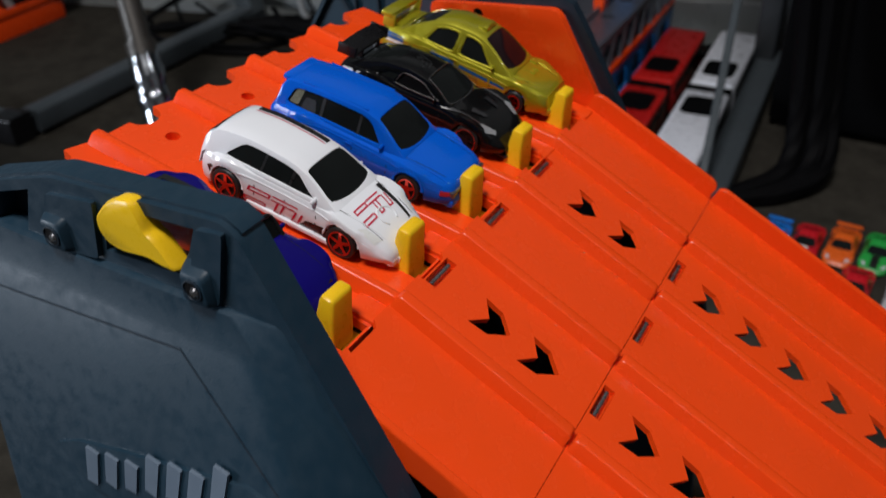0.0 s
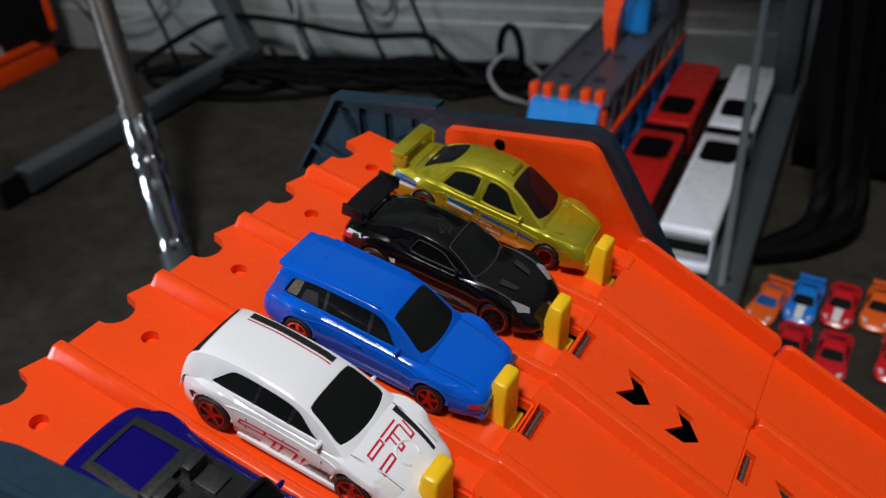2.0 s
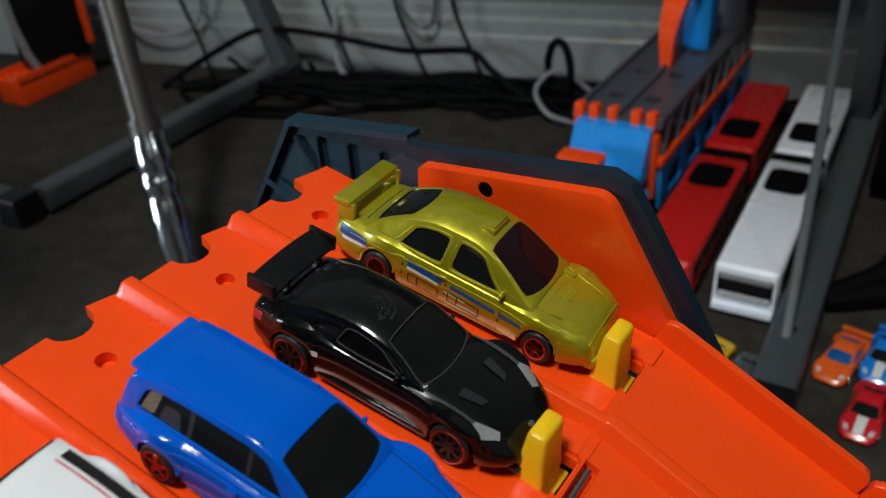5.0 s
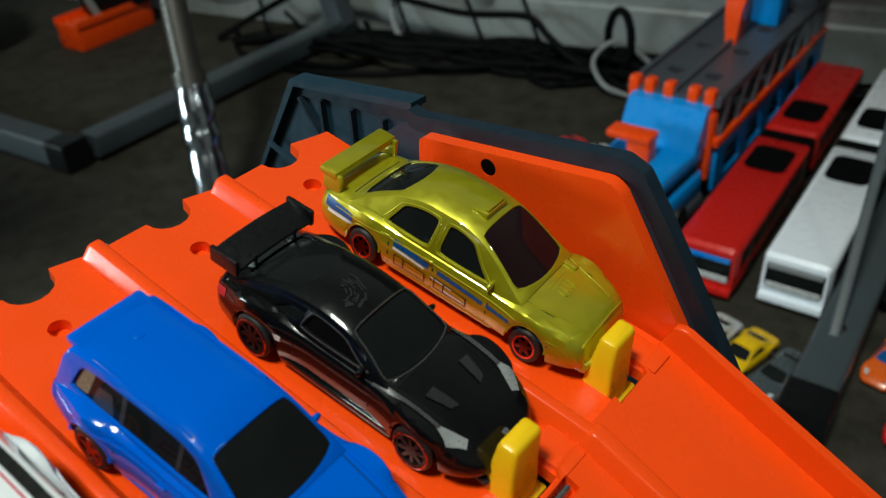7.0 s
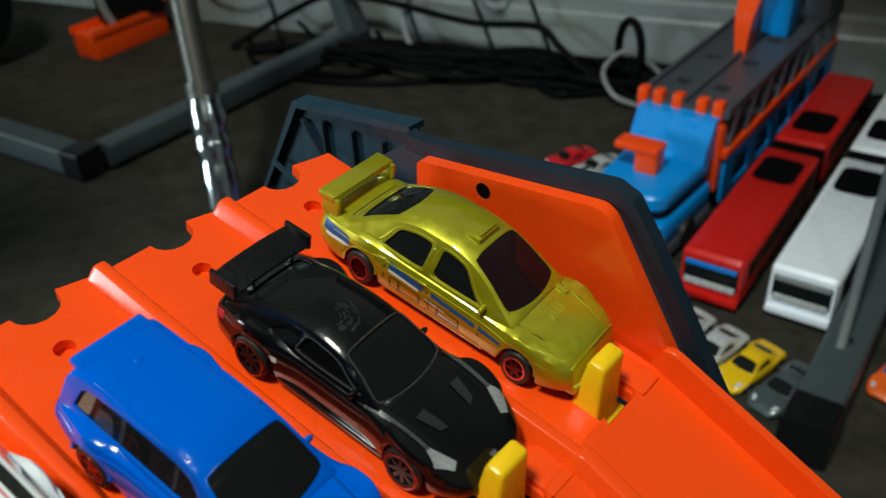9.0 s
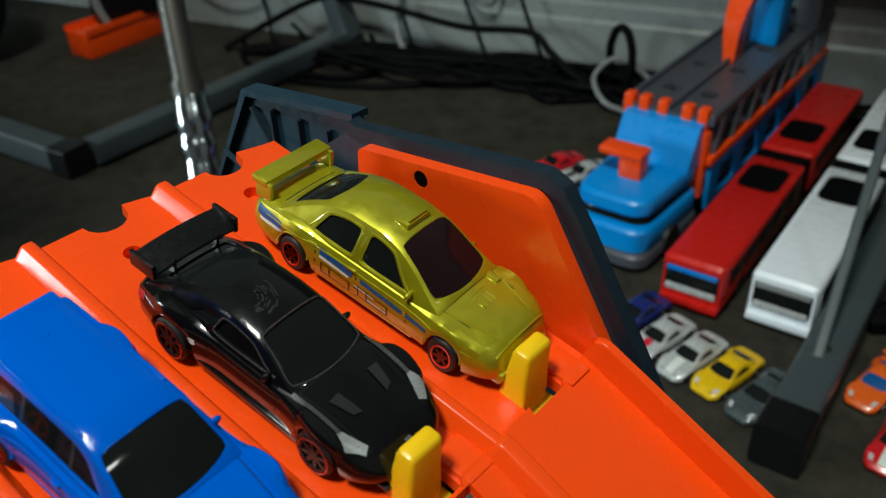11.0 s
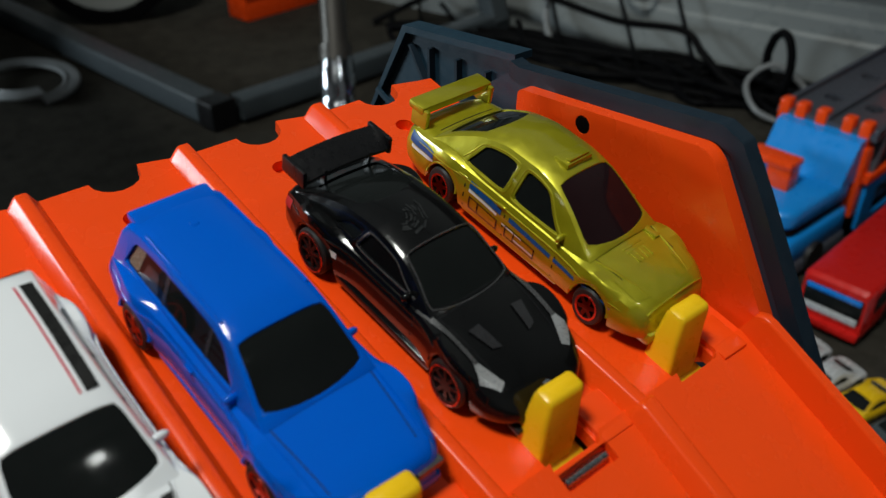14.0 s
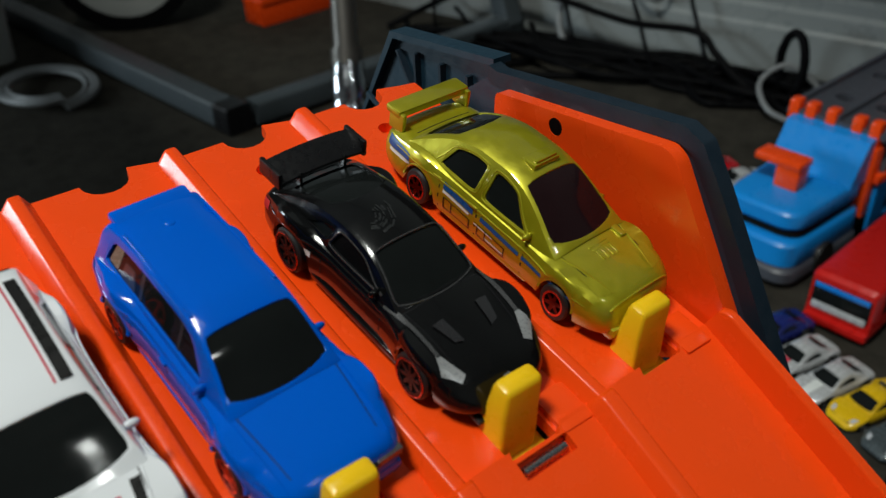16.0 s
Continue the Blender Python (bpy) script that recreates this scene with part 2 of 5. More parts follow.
def add_lathe(bm, profile, centre, axis="y", n=24, caps=True):
    """A turned body: profile of (radius, along)."""
    rings = []
    for r, a in profile:
        ring = []
        for k in range(n):
            u, v = r * math.cos(2 * math.pi * k / n), r * math.sin(2 * math.pi * k / n)
            q = {"y": (u, a, v), "z": (u, v, a), "x": (a, u, v)}[axis]
            ring.append(Vector(centre) + Vector(q))
        rings.append(ring)
    add_loft(bm, rings, True, caps)


def smooth_line(pts):
    """A function through points (x, z) without overshoot."""
    xs = np.array([p[0] for p in pts], float)
    ys = np.array([p[1] for p in pts], float)
    h = np.diff(xs)
    d = np.diff(ys) / h
    m = np.zeros(len(xs))
    m[0], m[-1] = d[0], d[-1]
    for i in range(1, len(xs) - 1):
        m[i] = 0 if d[i - 1] * d[i] <= 0 else 2 * d[i - 1] * d[i] / (d[i - 1] + d[i])

    def f(x):
        x = min(max(x, xs[0]), xs[-1])
        i = min(max(int(np.searchsorted(xs, x)) - 1, 0), len(h) - 1)
        t = (x - xs[i]) / h[i]
        return float((1 + 2 * t) * (1 - t) ** 2 * ys[i] + t * (1 - t) ** 2 * h[i] * m[i] + t * t * (3 - 2 * t) * ys[i + 1] + t * t * (t - 1) * h[i] * m[i + 1])
    return f


# ---- the room ----
FAR_WALL = pose(0, 1.2, 0, 0, 0, 14.6)  # the skirting's foot runs along this frame's x axis


def along_wall(x, y, z):
    """A place near the far wall: x as in the room, y counted so that 1.2 is the skirting."""
    return (x, y + 0.26 * x, z)


def room():
    bm = bmesh.new()
    add_box(bm, (-2.2, -2.4, FLOOR - 0.05), (2.2, 1.95, FLOOR))
    single("floor", bm, CARPET, "brown short-pile carpet, worn and dim", "floor", "structure")
    single("wall_north", box((-2.55, 0.015, FLOOR), (2.35, 0.1, 2.05)), WALL, "pale grey painted plaster wall", "wall", "structure", m=FAR_WALL)
    for name, lo, hi in (("wall_south", (-2.2, -2.5, FLOOR), (2.2, -2.4, 2.05)), ("wall_east", (2.2, -2.5, FLOOR), (2.3, 1.95, 2.05))):
        single(name, box(lo, hi), ROOM_PAINT, "plain grey painted wall of the dim room", "wall", "structure")
    # the west wall; opening and frame are added to suit the side lamp
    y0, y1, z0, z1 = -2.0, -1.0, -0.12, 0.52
    single("wall_west", prism([(-2.5, FLOOR), (1.95, FLOOR), (1.95, 2.05), (-2.5, 2.05)], -2.3, -2.2, "x", [[(y0, z0), (y0, z1), (y1, z1), (y1, z0)]]), ROOM_PAINT, "plain grey painted wall of the dim room with an opening added behind the side lamp", "wall", "structure")
    w = thing("assumed_window_1", pose(0, 0, 0), "assumed low window with pale painted frame, added out of view behind the side lamp", "window", "", "structure")
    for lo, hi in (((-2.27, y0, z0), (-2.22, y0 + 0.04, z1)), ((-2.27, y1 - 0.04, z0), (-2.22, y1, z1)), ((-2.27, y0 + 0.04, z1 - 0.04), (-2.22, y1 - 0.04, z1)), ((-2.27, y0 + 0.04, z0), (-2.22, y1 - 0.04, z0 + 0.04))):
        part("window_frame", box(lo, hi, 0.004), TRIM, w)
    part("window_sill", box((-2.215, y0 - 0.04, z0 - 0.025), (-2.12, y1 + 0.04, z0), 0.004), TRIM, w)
    single("ceiling", box((-2.3, -2.5, 2.05), (2.3, 1.95, 2.1)), CEILING_PAINT, "plain white painted ceiling", "ceiling", "structure")
    # skirting: a board with stepped mouldings
    prof = [(0.015, FLOOR), (0.0, FLOOR), (0.0, FLOOR + 0.075), (0.004, FLOOR + 0.08), (0.004, FLOOR + 0.1), (0.009, FLOOR + 0.106), (0.009, FLOOR + 0.12), (0.015, FLOOR + 0.126)]
    bm = bmesh.new()
    add_prism(bm, prof, -2.25, 2.2, "x")
    single("baseboard", bm, TRIM, "pale gloss moulded skirting board along the wall", "baseboard", "structure", m=FAR_WALL)


room()


def bar_between(a, b, w, h, r=0.004, up=None):
    """A rectangular tube between two points, w wide and h high."""
    a, b = Vector(a), Vector(b)
    d = (b - a).normalized()
    side = d.cross(Vector(up or (0, 0, 1))).normalized()
    top = side.cross(d)
    bm = bmesh.new()
    pts = round_poly([(-w / 2, -h / 2), (w / 2, -h / 2), (w / 2, h / 2), (-w / 2, h / 2)], r, 3)
    add_loft(bm, [[c + side * p[0] + top * p[1] for p in pts] for c in (a, b)])
    return bm


def cap_at(root, a, b, w, h):
    """The black cap on the end a of a bar towards b."""
    d = (Vector(b) - Vector(a)).normalized()
    part("end_cap", bar_between(Vector(a) - d * 0.012, Vector(a) + d * 0.022, w + 0.003, h + 0.003, 0.004), BLACK_PLASTIC, root, "black plastic end cap")


def desk_legs():
    z = FLOOR + 0.021
    # out of view; front edge and left arm are set to shade wall and carpet
    single("desktop", prism([(-1.2, -0.55), (-0.38, -0.55), (-0.38, 0.07), (-0.95, 0.07), (-0.95, 0.6), (0.12, 0.6), (0.12, 1.2), (-1.2, 0.86)], 0.40, 0.425, "z"), DESK_WOOD, "unseen dark desktop board over the steel legs, its left arm added to shade the carpet", "desktop")
    d = thing("desk_leg_frame", pose(0, 0, 0), "grey painted steel desk leg with floor bar and brace", "desk leg", "desk legs")
    a, b = (0.087, 0.515, z), (0.038, 1.13, z)
    f = part("foot_bar", bar_between(a, b, 0.034, 0.032), GREY_METAL, d)
    cap_at(f, a, b, 0.034, 0.034)
    bm = bmesh.new()
    add_lathe(bm, [(0.001, -0.001), (0.0055, 0.0), (0.005, 0.0025), (0.001, 0.0035)], (0.079, 0.612, FLOOR + 0.0372), "z", 12)
    part("bolt", bm, STEEL, f, "bright bolt head")
    # same leg as the foot bar, its shade put into a darker steel colour
    part("upright", bar_between((0.035, 1.1, z), (0.03, 1.1, 0.40), 0.03, 0.04, 0.004, (0, 1, 0)), SHADED_STEEL, d, "grey steel upright, coloured darker for the shade it stands in")
    part("brace", bar_between((0.078, 0.60, z + 0.012), (-0.012, 1.12, 0.02), 0.009, 0.005, 0.002), GREY_METAL, d, "grey steel brace")
    part("pad", box((0.072, 0.53, FLOOR), (0.1, 0.56, FLOOR + 0.006)), BLACK_RUBBER, f)
    part("pad", box((0.03, 1.07, FLOOR), (0.055, 1.1, FLOOR + 0.006)), BLACK_RUBBER, f)
    d = thing("desk_leg_frame", pose(0, 0, 0), "grey painted steel desk leg with crossing floor bars", "desk leg", "desk legs")
    a, b = (-0.775, 0.465, z), (-0.815, 0.968, z)
    part("foot_bar", bar_between(a, b, 0.032, 0.03), GREY_METAL, d)
    a, b = (-0.775, 0.44, z), (-1.75, 0.31, z)
    f = part("foot_bar", bar_between(a, b, 0.034, 0.034), GREY_METAL, d)
    cap_at(f, a, b, 0.034, 0.034)
    part("upright", bar_between((-0.812, 0.952, z), (-1.04, 0.89, 0.40), 0.036, 0.032, 0.004, (0, 1, 0)), GREY_METAL, d)
    part("pad", box((-0.80, 0.44, FLOOR), (-0.77, 0.49, FLOOR + 0.006)), BLACK_RUBBER, f)


desk_legs()


# ---- launcher with five lanes ----
P = 0.041
RAMP = pose(0.1125, 0.0005, -0.0259, 0, 28.7, 1.07)
LANES = range(5)


def lerp3(a, b, t):
    return a + (b - a) * t


def rib_bm(x0, x1, y, h, base, top, z=0.0, ends=0.002, skew=0.0):
    bm = bmesh.new()
    rings = []
    for x, s in ((x0, 0.75), (x0 + ends * 0.4, 0.95), (x0 + ends, 1.0), (x1 - ends, 1.0), (x1 - ends * 0.4, 0.93), (x1, 0.7)):
        hh = h * s
        rings.append([Vector((x, y + skew * (x - x0) / (x1 - x0) + a, z + b)) for a, b in ((-base, -0.0004), (-lerp3(top, base, 0.12), hh * 0.88), (-top, hh * 0.965), (-top * 0.8, hh), (top * 0.8, hh), (top, hh * 0.965), (lerp3(top, base, 0.12), hh * 0.88), (base, -0.0004))])
    add_loft(bm, rings)
    return bm


def gate_bm():
    """A starting gate: a wedge that narrows upwards, with rounded edges."""
    bm = bmesh.new()
    rings = []
    for z, xa, xb, ya, yb, r in ((-0.010, 0.0982, 0.1068, -0.0040, 0.0070, 0.0010), (0.0, 0.0982, 0.1062, -0.0038, 0.0071, 0.0012), (0.0070, 0.0982, 0.1044, -0.0030, 0.0077, 0.0013),
                                 (0.0128, 0.0982, 0.1033, -0.0022, 0.0081, 0.0013), (0.0138, 0.0985, 0.1029, -0.0018, 0.0078, 0.0012), (0.0143, 0.0992, 0.1022, -0.0010, 0.0070, 0.0010)):
        rings.append([Vector((p[0], p[1], z)) for p in round_poly([(xa, ya), (xb, ya), (xb, yb), (xa, yb)], r, 3)])
    add_loft(bm, rings)
    return bm


CHEVRON = [(0.0, 0.0), (-0.0062, 0.0060), (-0.0138, 0.0067), (-0.0087, 0.0), (-0.0138, -0.0067), (-0.0062, -0.0060)]


def launcher():
    root = thing("track_launcher", STAND, "orange plastic five-lane toy car launcher with slate-grey side walls", "toy launcher")
    # the sloping deck: scalloped back edge, peg holes and gate slots
    y0, y1 = -0.0205, 0.1865
    back = []
    for k in LANES:
        ya = (k - 0.5) * P
        back += [(-0.0165, ya + 0.0005), (-0.0168, ya + 0.36 * P)]
        for i in range(9):
            a = math.pi * (1 - i / 8)
            back.append((-0.0168 + 0.0058 * math.sin(a), ya + 0.55 * P + 0.0066 * math.cos(a)))
        back += [(-0.019, ya + 0.72 * P), (-0.0172, ya + 0.93 * P)]
    outline = [(0.1102, y1), (0.1102, y0)] + [(p[0], min(max(p[1], y0), y1)) for p in back] + [(-0.0165, y1)]
    holes = [list(reversed(circle(0, k * P, 0.0027))) for k in LANES]
    holes += [[(0.0994, k * P - 0.0036), (0.0994, k * P + 0.0096), (0.1094, k * P + 0.0096), (0.1094, k * P - 0.0036)] for k in LANES]
    bm = prism(outline, -0.0035, 0.0, "z", holes)
    d = part("deck", bm, ORANGE, root, "glossy orange starting deck", 30)
    d.matrix_basis = SLOPED
    for k in LANES:
        if k:
            part("lane_rib", rib_bm(-0.0165, 0.1118, (k - 0.5) * P, 0.0047, 0.0040, 0.0014, skew=0.0022), ORANGE, d)
        bm = bmesh.new()
        add_lathe(bm, [(0.0036, -0.0034), (0.0036, -0.0075), (0.0003, -0.0078)], (0, k * P, 0), "z", 16)
        part("peg_cup", bm, ORANGE, d)
        # raised stop block beside each gate
        bm = box((0.1000, k * P + 0.0104, -0.0005), (0.1112, (k + 0.5) * P - 0.0012, 0.0016), 0.0009)
        part("stop_block", bm, ORANGE, d)
        bm = gate_bm()
        g = part("starting_gate", bm, GATE_YELLOW, d, "yellow plastic starting gate")
        g.matrix_basis = pose(0, k * P, 0)
        bm = box((0.1000, k * P - 0.0036, -0.012), (0.1082, k * P + 0.0096, -0.0050), 0.0006)
        part("gate_bar", bm, GATE_YELLOW, d, "yellow foot of the gate in its slot")
    # the track: two sections down the slope
    lengths = ((-0.0052, 0.0632), (0.0635, 0.66))
    for n, (s0, s1) in enumerate(lengths):
        ho = []
        slots = []
        for k in (1, 2, 3):
            ya = k * P
            o = 0.0028 if n == 0 else 0.0008
            ho.append([(s0 + o, ya - 0.0040), (s0 + o, ya + 0.0104), (s0 + o + 0.0042, ya + 0.0104), (s0 + o + 0.0042, ya - 0.0040)])
            slots.append(ya)
        tips = [0.0302, 0.0501] if n == 0 else [0.0905 + 0.0199 * i for i in range(10)]
        for k in (1, 3):
            for s in tips:
                ho.append([(s + c[0], k * P + 0.0005 + c[1]) for c in CHEVRON])
        yn, yf = -0.0215, 0.1885
        outline = [(s0, yn), (s1, yn), (s1, yf), (s0, yf)]
        if n == 0:
            # notches under the gate slots
            for k in reversed(LANES):
                outline += [(s0, k * P + 0.0108), (-0.0030, k * P + 0.0088), (-0.0030, k * P - 0.0044), (s0, k * P - 0.0038)]
        t = part("track_section", prism(outline, -0.0022, 0.0, "z", ho), ORANGE, root, "orange track section with cut-out chevrons", 30)
        t.matrix_basis = RAMP
        for k in range(1, 5):
            part("lane_divider", rib_bm(s0 + 0.0006, s1 - 0.0004, (k - 0.5) * P + 0.0022, 0.0042, 0.0042, 0.0020), ORANGE, t)
        part("edge_rail", rib_bm(s0, s1 - 0.001, yf - 0.0015, 0.0075, 0.0024, 0.0013, 0, 0.004), ORANGE, t)
        part("edge_rail", rib_bm(s0, s1 - 0.001, yn + 0.0015, 0.0075, 0.0024, 0.0013, 0, 0.004), ORANGE, t)
        for ya in slots:
            bm = bmesh.new()
            pr = [(0.0004, ya - 0.0034), (0.0011, ya - 0.0030), (0.0011, ya + 0.0092), (0.0004, ya + 0.0096)]
            add_lathe(bm, pr, (s0 + o + 0.0021, 0, -0.0017), "y", 12)
            part("hinge_pin", bm, STEEL, t, "bright steel hinge pin")
            part("pin_tray", box((s0 + o - 0.0005, ya - 0.0045, -0.0036), (s0 + o + 0.0047, ya + 0.011, -0.0026)), ORANGE, t)
    return root


LAUNCHER = launcher()


def side_walls(root):
    """The far and the near slate side walls of the launcher."""
    # far wall: dark frame round an orange insert, and a ribbed rear wing
    far = [(0.0155, 0.0140), (0.0868, 0.0190), (0.0915, 0.0150), (0.1225, -0.040), (0.17, -0.12), (0.19, FLOOR), (0.02, FLOOR), (-0.02, -0.06), (-0.012, -0.004)]
    f = part("side_wall", prism(round_poly(far, 0.003, 3), 0.1926, 0.1962, "y"), SLATE, root, "slate-grey plastic side wall")
    lip = [(0.0140, 0.0168), (0.0180, 0.0157), (0.0858, 0.0214), (0.0918, 0.0188), (0.0992, 0.0073), (0.1264, -0.040), (0.1225, -0.042), (0.0955, 0.0050), (0.0890, 0.0148), (0.0850, 0.0166), (0.0185, 0.0112), (0.0140, 0.0120)]
    # same plastic as the wall; darker colour offsets the lamp on its top
    part("top_lip", prism(round_poly(lip, 0.0006, 2), 0.1922, 0.1970, "y"), SLATE_DARKENED, f)
    ins = [(0.0222, 0.0118), (0.0845, 0.0164), (0.0880, 0.0142), (0.1135, -0.030), (0.09, -0.045), (0.020, -0.02)]
    i = part("orange_insert", prism(round_poly(ins, 0.002, 3), 0.1880, 0.1924, "y", [list(reversed(circle(0.0472, 0.0092, 0.0026)))]), ORANGE, f, "glossy orange inner panel")
    bm = bmesh.new()
    add_lathe(bm, [(0.00253, 0.1920), (0.00253, 0.1882), (0.0001, 0.1882)], (0.0472, 0, 0.0092), "y", 16, False)
    # added black tube: the hole's inner shade as colour
    part("hole_shade", bm, BLACK_RUBBER, i, "black tube standing in for the dark inside of the screw hole")
    wing = [(-0.0395, 0.0116), (0.0140, 0.0158), (0.0140, -0.03), (-0.062, -0.04), (-0.066, -0.03)]
    w = part("rear_wing", prism(round_poly(wing, 0.002, 2), 0.1970, 0.1996, "y"), SLATE, f, "ribbed slate rear wing of the wall")
    part("wing_lip", prism([(-0.0405, 0.0134), (0.0142, 0.0180), (0.0142, 0.0158), (-0.0390, 0.0112), (-0.066, -0.03), (-0.069, -0.032)], 0.1942, 0.2012, "y"), SLATE, w)
    for x in (-0.028, -0.014, 0.0):
        part("wing_rib", box((x, 0.1946, -0.028), (x + 0.0012, 0.1972, 0.0085)), SLATE_DARKENED, w)
    part("wing_rib", prism([(-0.0385, 0.0070), (-0.0372, 0.0070), (-0.016, -0.025), (-0.0175, -0.025)], 0.1946, 0.1972, "y"), SLATE_DARKENED, w)
    part("wing_stay", prism([(-0.056, -0.014), (-0.055, -0.0125), (-0.035, -0.021), (-0.036, -0.0225)], 0.192, 0.1932, "y"), SLATE, w)
    # near wall: body that flares out downwards, a raised rim with a window for the lever, two screw bosses
    bm = bmesh.new()
    rings = []
    for z, xa, xb, yo in ((0.0050, -0.013, 0.1135, -0.0325), (0.0042, -0.014, 0.1145, -0.0338), (-0.0065, -0.013, 0.1205, -0.0352), (-0.0085, -0.0125, 0.1218, -0.0362), (-0.05, -0.006, 0.146, -0.0500), (-0.1, 0.004, 0.168, -0.0605), (-0.2, 0.012, 0.188, -0.07), (FLOOR, 0.02, 0.205, -0.078)):
        rings.append([Vector((p[0], p[1], z)) for p in round_poly([(xa, yo), (xb - 0.020, yo), (xb, -0.0318), (xb, -0.0225), (xa, -0.0225)], 0.004, 3)])
    add_loft(bm, rings)
    n = part("side_wall", bm, SLATE, root, "slate-grey plastic side wall, scuffed")
    rim = [(-0.014, 0.0), (-0.018, 0.010), (0.0, 0.0170), (0.035, 0.0272), (0.0975, 0.0312), (0.1022, 0.0285), (0.1452, -0.049), (0.1, -0.049), (-0.006, -0.049)]
    win = [(0.0515, 0.0090), (0.0812, 0.0105), (0.0882, 0.0266), (0.0560, 0.0246)]
    pocket = [(0.002, 0.003), (0.016, 0.003), (0.0235, 0.0205), (0.006, 0.0150)]
    r = part("wall_rim", prism(round_poly(rim, 0.003, 3), -0.0318, -0.0225, "y", [list(reversed(win)), list(reversed(pocket))]), SLATE, n)
    part("rim_top", prism(round_poly([(-0.0185, 0.0095), (-0.0003, 0.0180), (0.035, 0.0282), (0.0975, 0.0322), (0.1032, 0.0288), (0.1008, 0.0270), (0.0965, 0.0296), (0.035, 0.0256), (0.0007, 0.0152), (-0.0172, 0.0072)], 0.0012, 2), -0.0300, -0.0219, "y"), SLATE, r)
    # darkened back gives the pocket its shade
    part("pocket_back", box((-0.002, -0.0252, 0.0), (0.028, -0.0222, 0.0165)), SLATE_DARKENED, r)
    for pts in ([(0.0270, 0.004), (0.0490, 0.0060), (0.0530, 0.0250), (0.0330, 0.0225)], [(0.0828, 0.0060), (0.0935, 0.0060), (0.0992, 0.0290), (0.0902, 0.0280)]):
        part("rim_pillar", prism(round_poly(pts, 0.0015, 2), -0.0334, -0.0316, "y"), SLATE, r)
    for cx in (0.0346, 0.0878):
        bm = bmesh.new()
        rings = []
        for y, wd, z0, z1 in ((-0.0300, 0.0062, 0.0045, 0.0175), (-0.0335, 0.0052, 0.0052, 0.0162), (-0.0354, 0.0045, 0.0060, 0.0152), (-0.0358, 0.0040, 0.0066, 0.0147)):
            rings.append([Vector((p[0], y, p[1])) for p in round_poly([(cx - wd, z0), (cx + wd, z0), (cx + wd * 0.9, z1), (cx - wd * 0.9, z1)], 0.0018, 3)])
        add_loft(bm, rings)
        b = part("screw_boss", bm, SLATE, n)
        c = (cx, -0.0359, 0.0106)
        bm = bmesh.new()
        add_lathe(bm, [(0.0032, 0.0004), (0.0032, -0.0003), (0.0028, -0.0004), (0.0026, 0.0004)], c, "y", 18)
        part("screw_rim", bm, SLATE_DARKENED, b)
        bm = bmesh.new()
        add_lathe(bm, [(0.0001, -0.00005), (0.0026, -0.0001), (0.0027, 0.0004)], c, "y", 18)
        # flat black disc paints the dark depth of the screw hole
        part("screw_well_shade", bm, BLACK_PLASTIC, b)
        bm = bmesh.new()
        add_lathe(bm, [(0.0002, -0.0008), (0.0010, -0.0007), (0.0016, 0.0002)], (c[0] + 0.0006, c[1], c[2] - 0.0003), "y", 14)
        part("screw", bm, STEEL, b, "bright steel screw")
    part("orange_guard", box((0.046, -0.0224, -0.004), (0.094, -0.0212, 0.0258)), ORANGE, n, "orange inner guard")
    # the launch lever
    bm = bmesh.new()
    lev = round_poly([(0.0532, 0.0180), (0.0536, 0.0214), (0.0585, 0.0267), (0.0637, 0.0294), (0.0692, 0.0302), (0.0712, 0.0262), (0.0724, 0.0218), (0.0748, 0.0204), (0.0772, 0.0176), (0.0812, 0.0118), (0.0760, 0.0124), (0.0717, 0.0136), (0.0614, 0.0124), (0.0556, 0.0136)], 0.0018, 4)
    cx, cz = 0.066, 0.0200
    rings = []
    for y, k in ((-0.0285, 0.97), (-0.0290, 1.0), (-0.0324, 1.0), (-0.0337, 0.95), (-0.0342, 0.86)):
        rings.append([Vector((cx + (p[0] - cx) * (1 - (1 - k) * 0.6), y, cz + (p[1] - cz) * k)) for p in lev])
    add_loft(bm, rings)
    part("launch_lever", bm, GATE_YELLOW, n, "yellow plastic launch lever")
    # raised flame-shaped badge with plain bars
    badge = [(0.030, -0.057), (0.040, -0.0525), (0.058, -0.0485), (0.080, -0.0445), (0.106, -0.0400), (0.118, -0.0420), (0.108, -0.0520), (0.085, -0.0605), (0.062, -0.0670), (0.044, -0.0670)]

    def onface(vs):
        for v in vs:
            v.co.y = -0.0500 + (v.co.z + 0.05) * (0.3325 if v.co.z > -0.05 else 0.21) - v.co.y
    bm = bmesh.new()
    onface(add_prism(bm, badge, -0.0005, 0.0012, "y"))
    b = part("badge", bm, SLATE, n, "raised badge in the same grey plastic")
    for i in range(7):
        x, z = 0.0440 + i * 0.0084, -0.0640 + i * 0.0024
        bm = bmesh.new()
        tall = 0.0115 - 0.0012 * (i % 3)
        onface(add_prism(bm, [(x, z + 0.001 * (i % 2)), (x + 0.0046, z), (x + 0.0056, z + tall), (x + 0.0004, z + tall + 0.0006)], 0.001, 0.0021, "y"))
        part("badge_bar", bm, BADGE_GREY, b, "pale grey raised bar")
    # shallow panel line on the face
    bm = bmesh.new()
    line = ((-0.006, -0.0160), (0.0790, -0.0112), (0.1230, -0.0450))
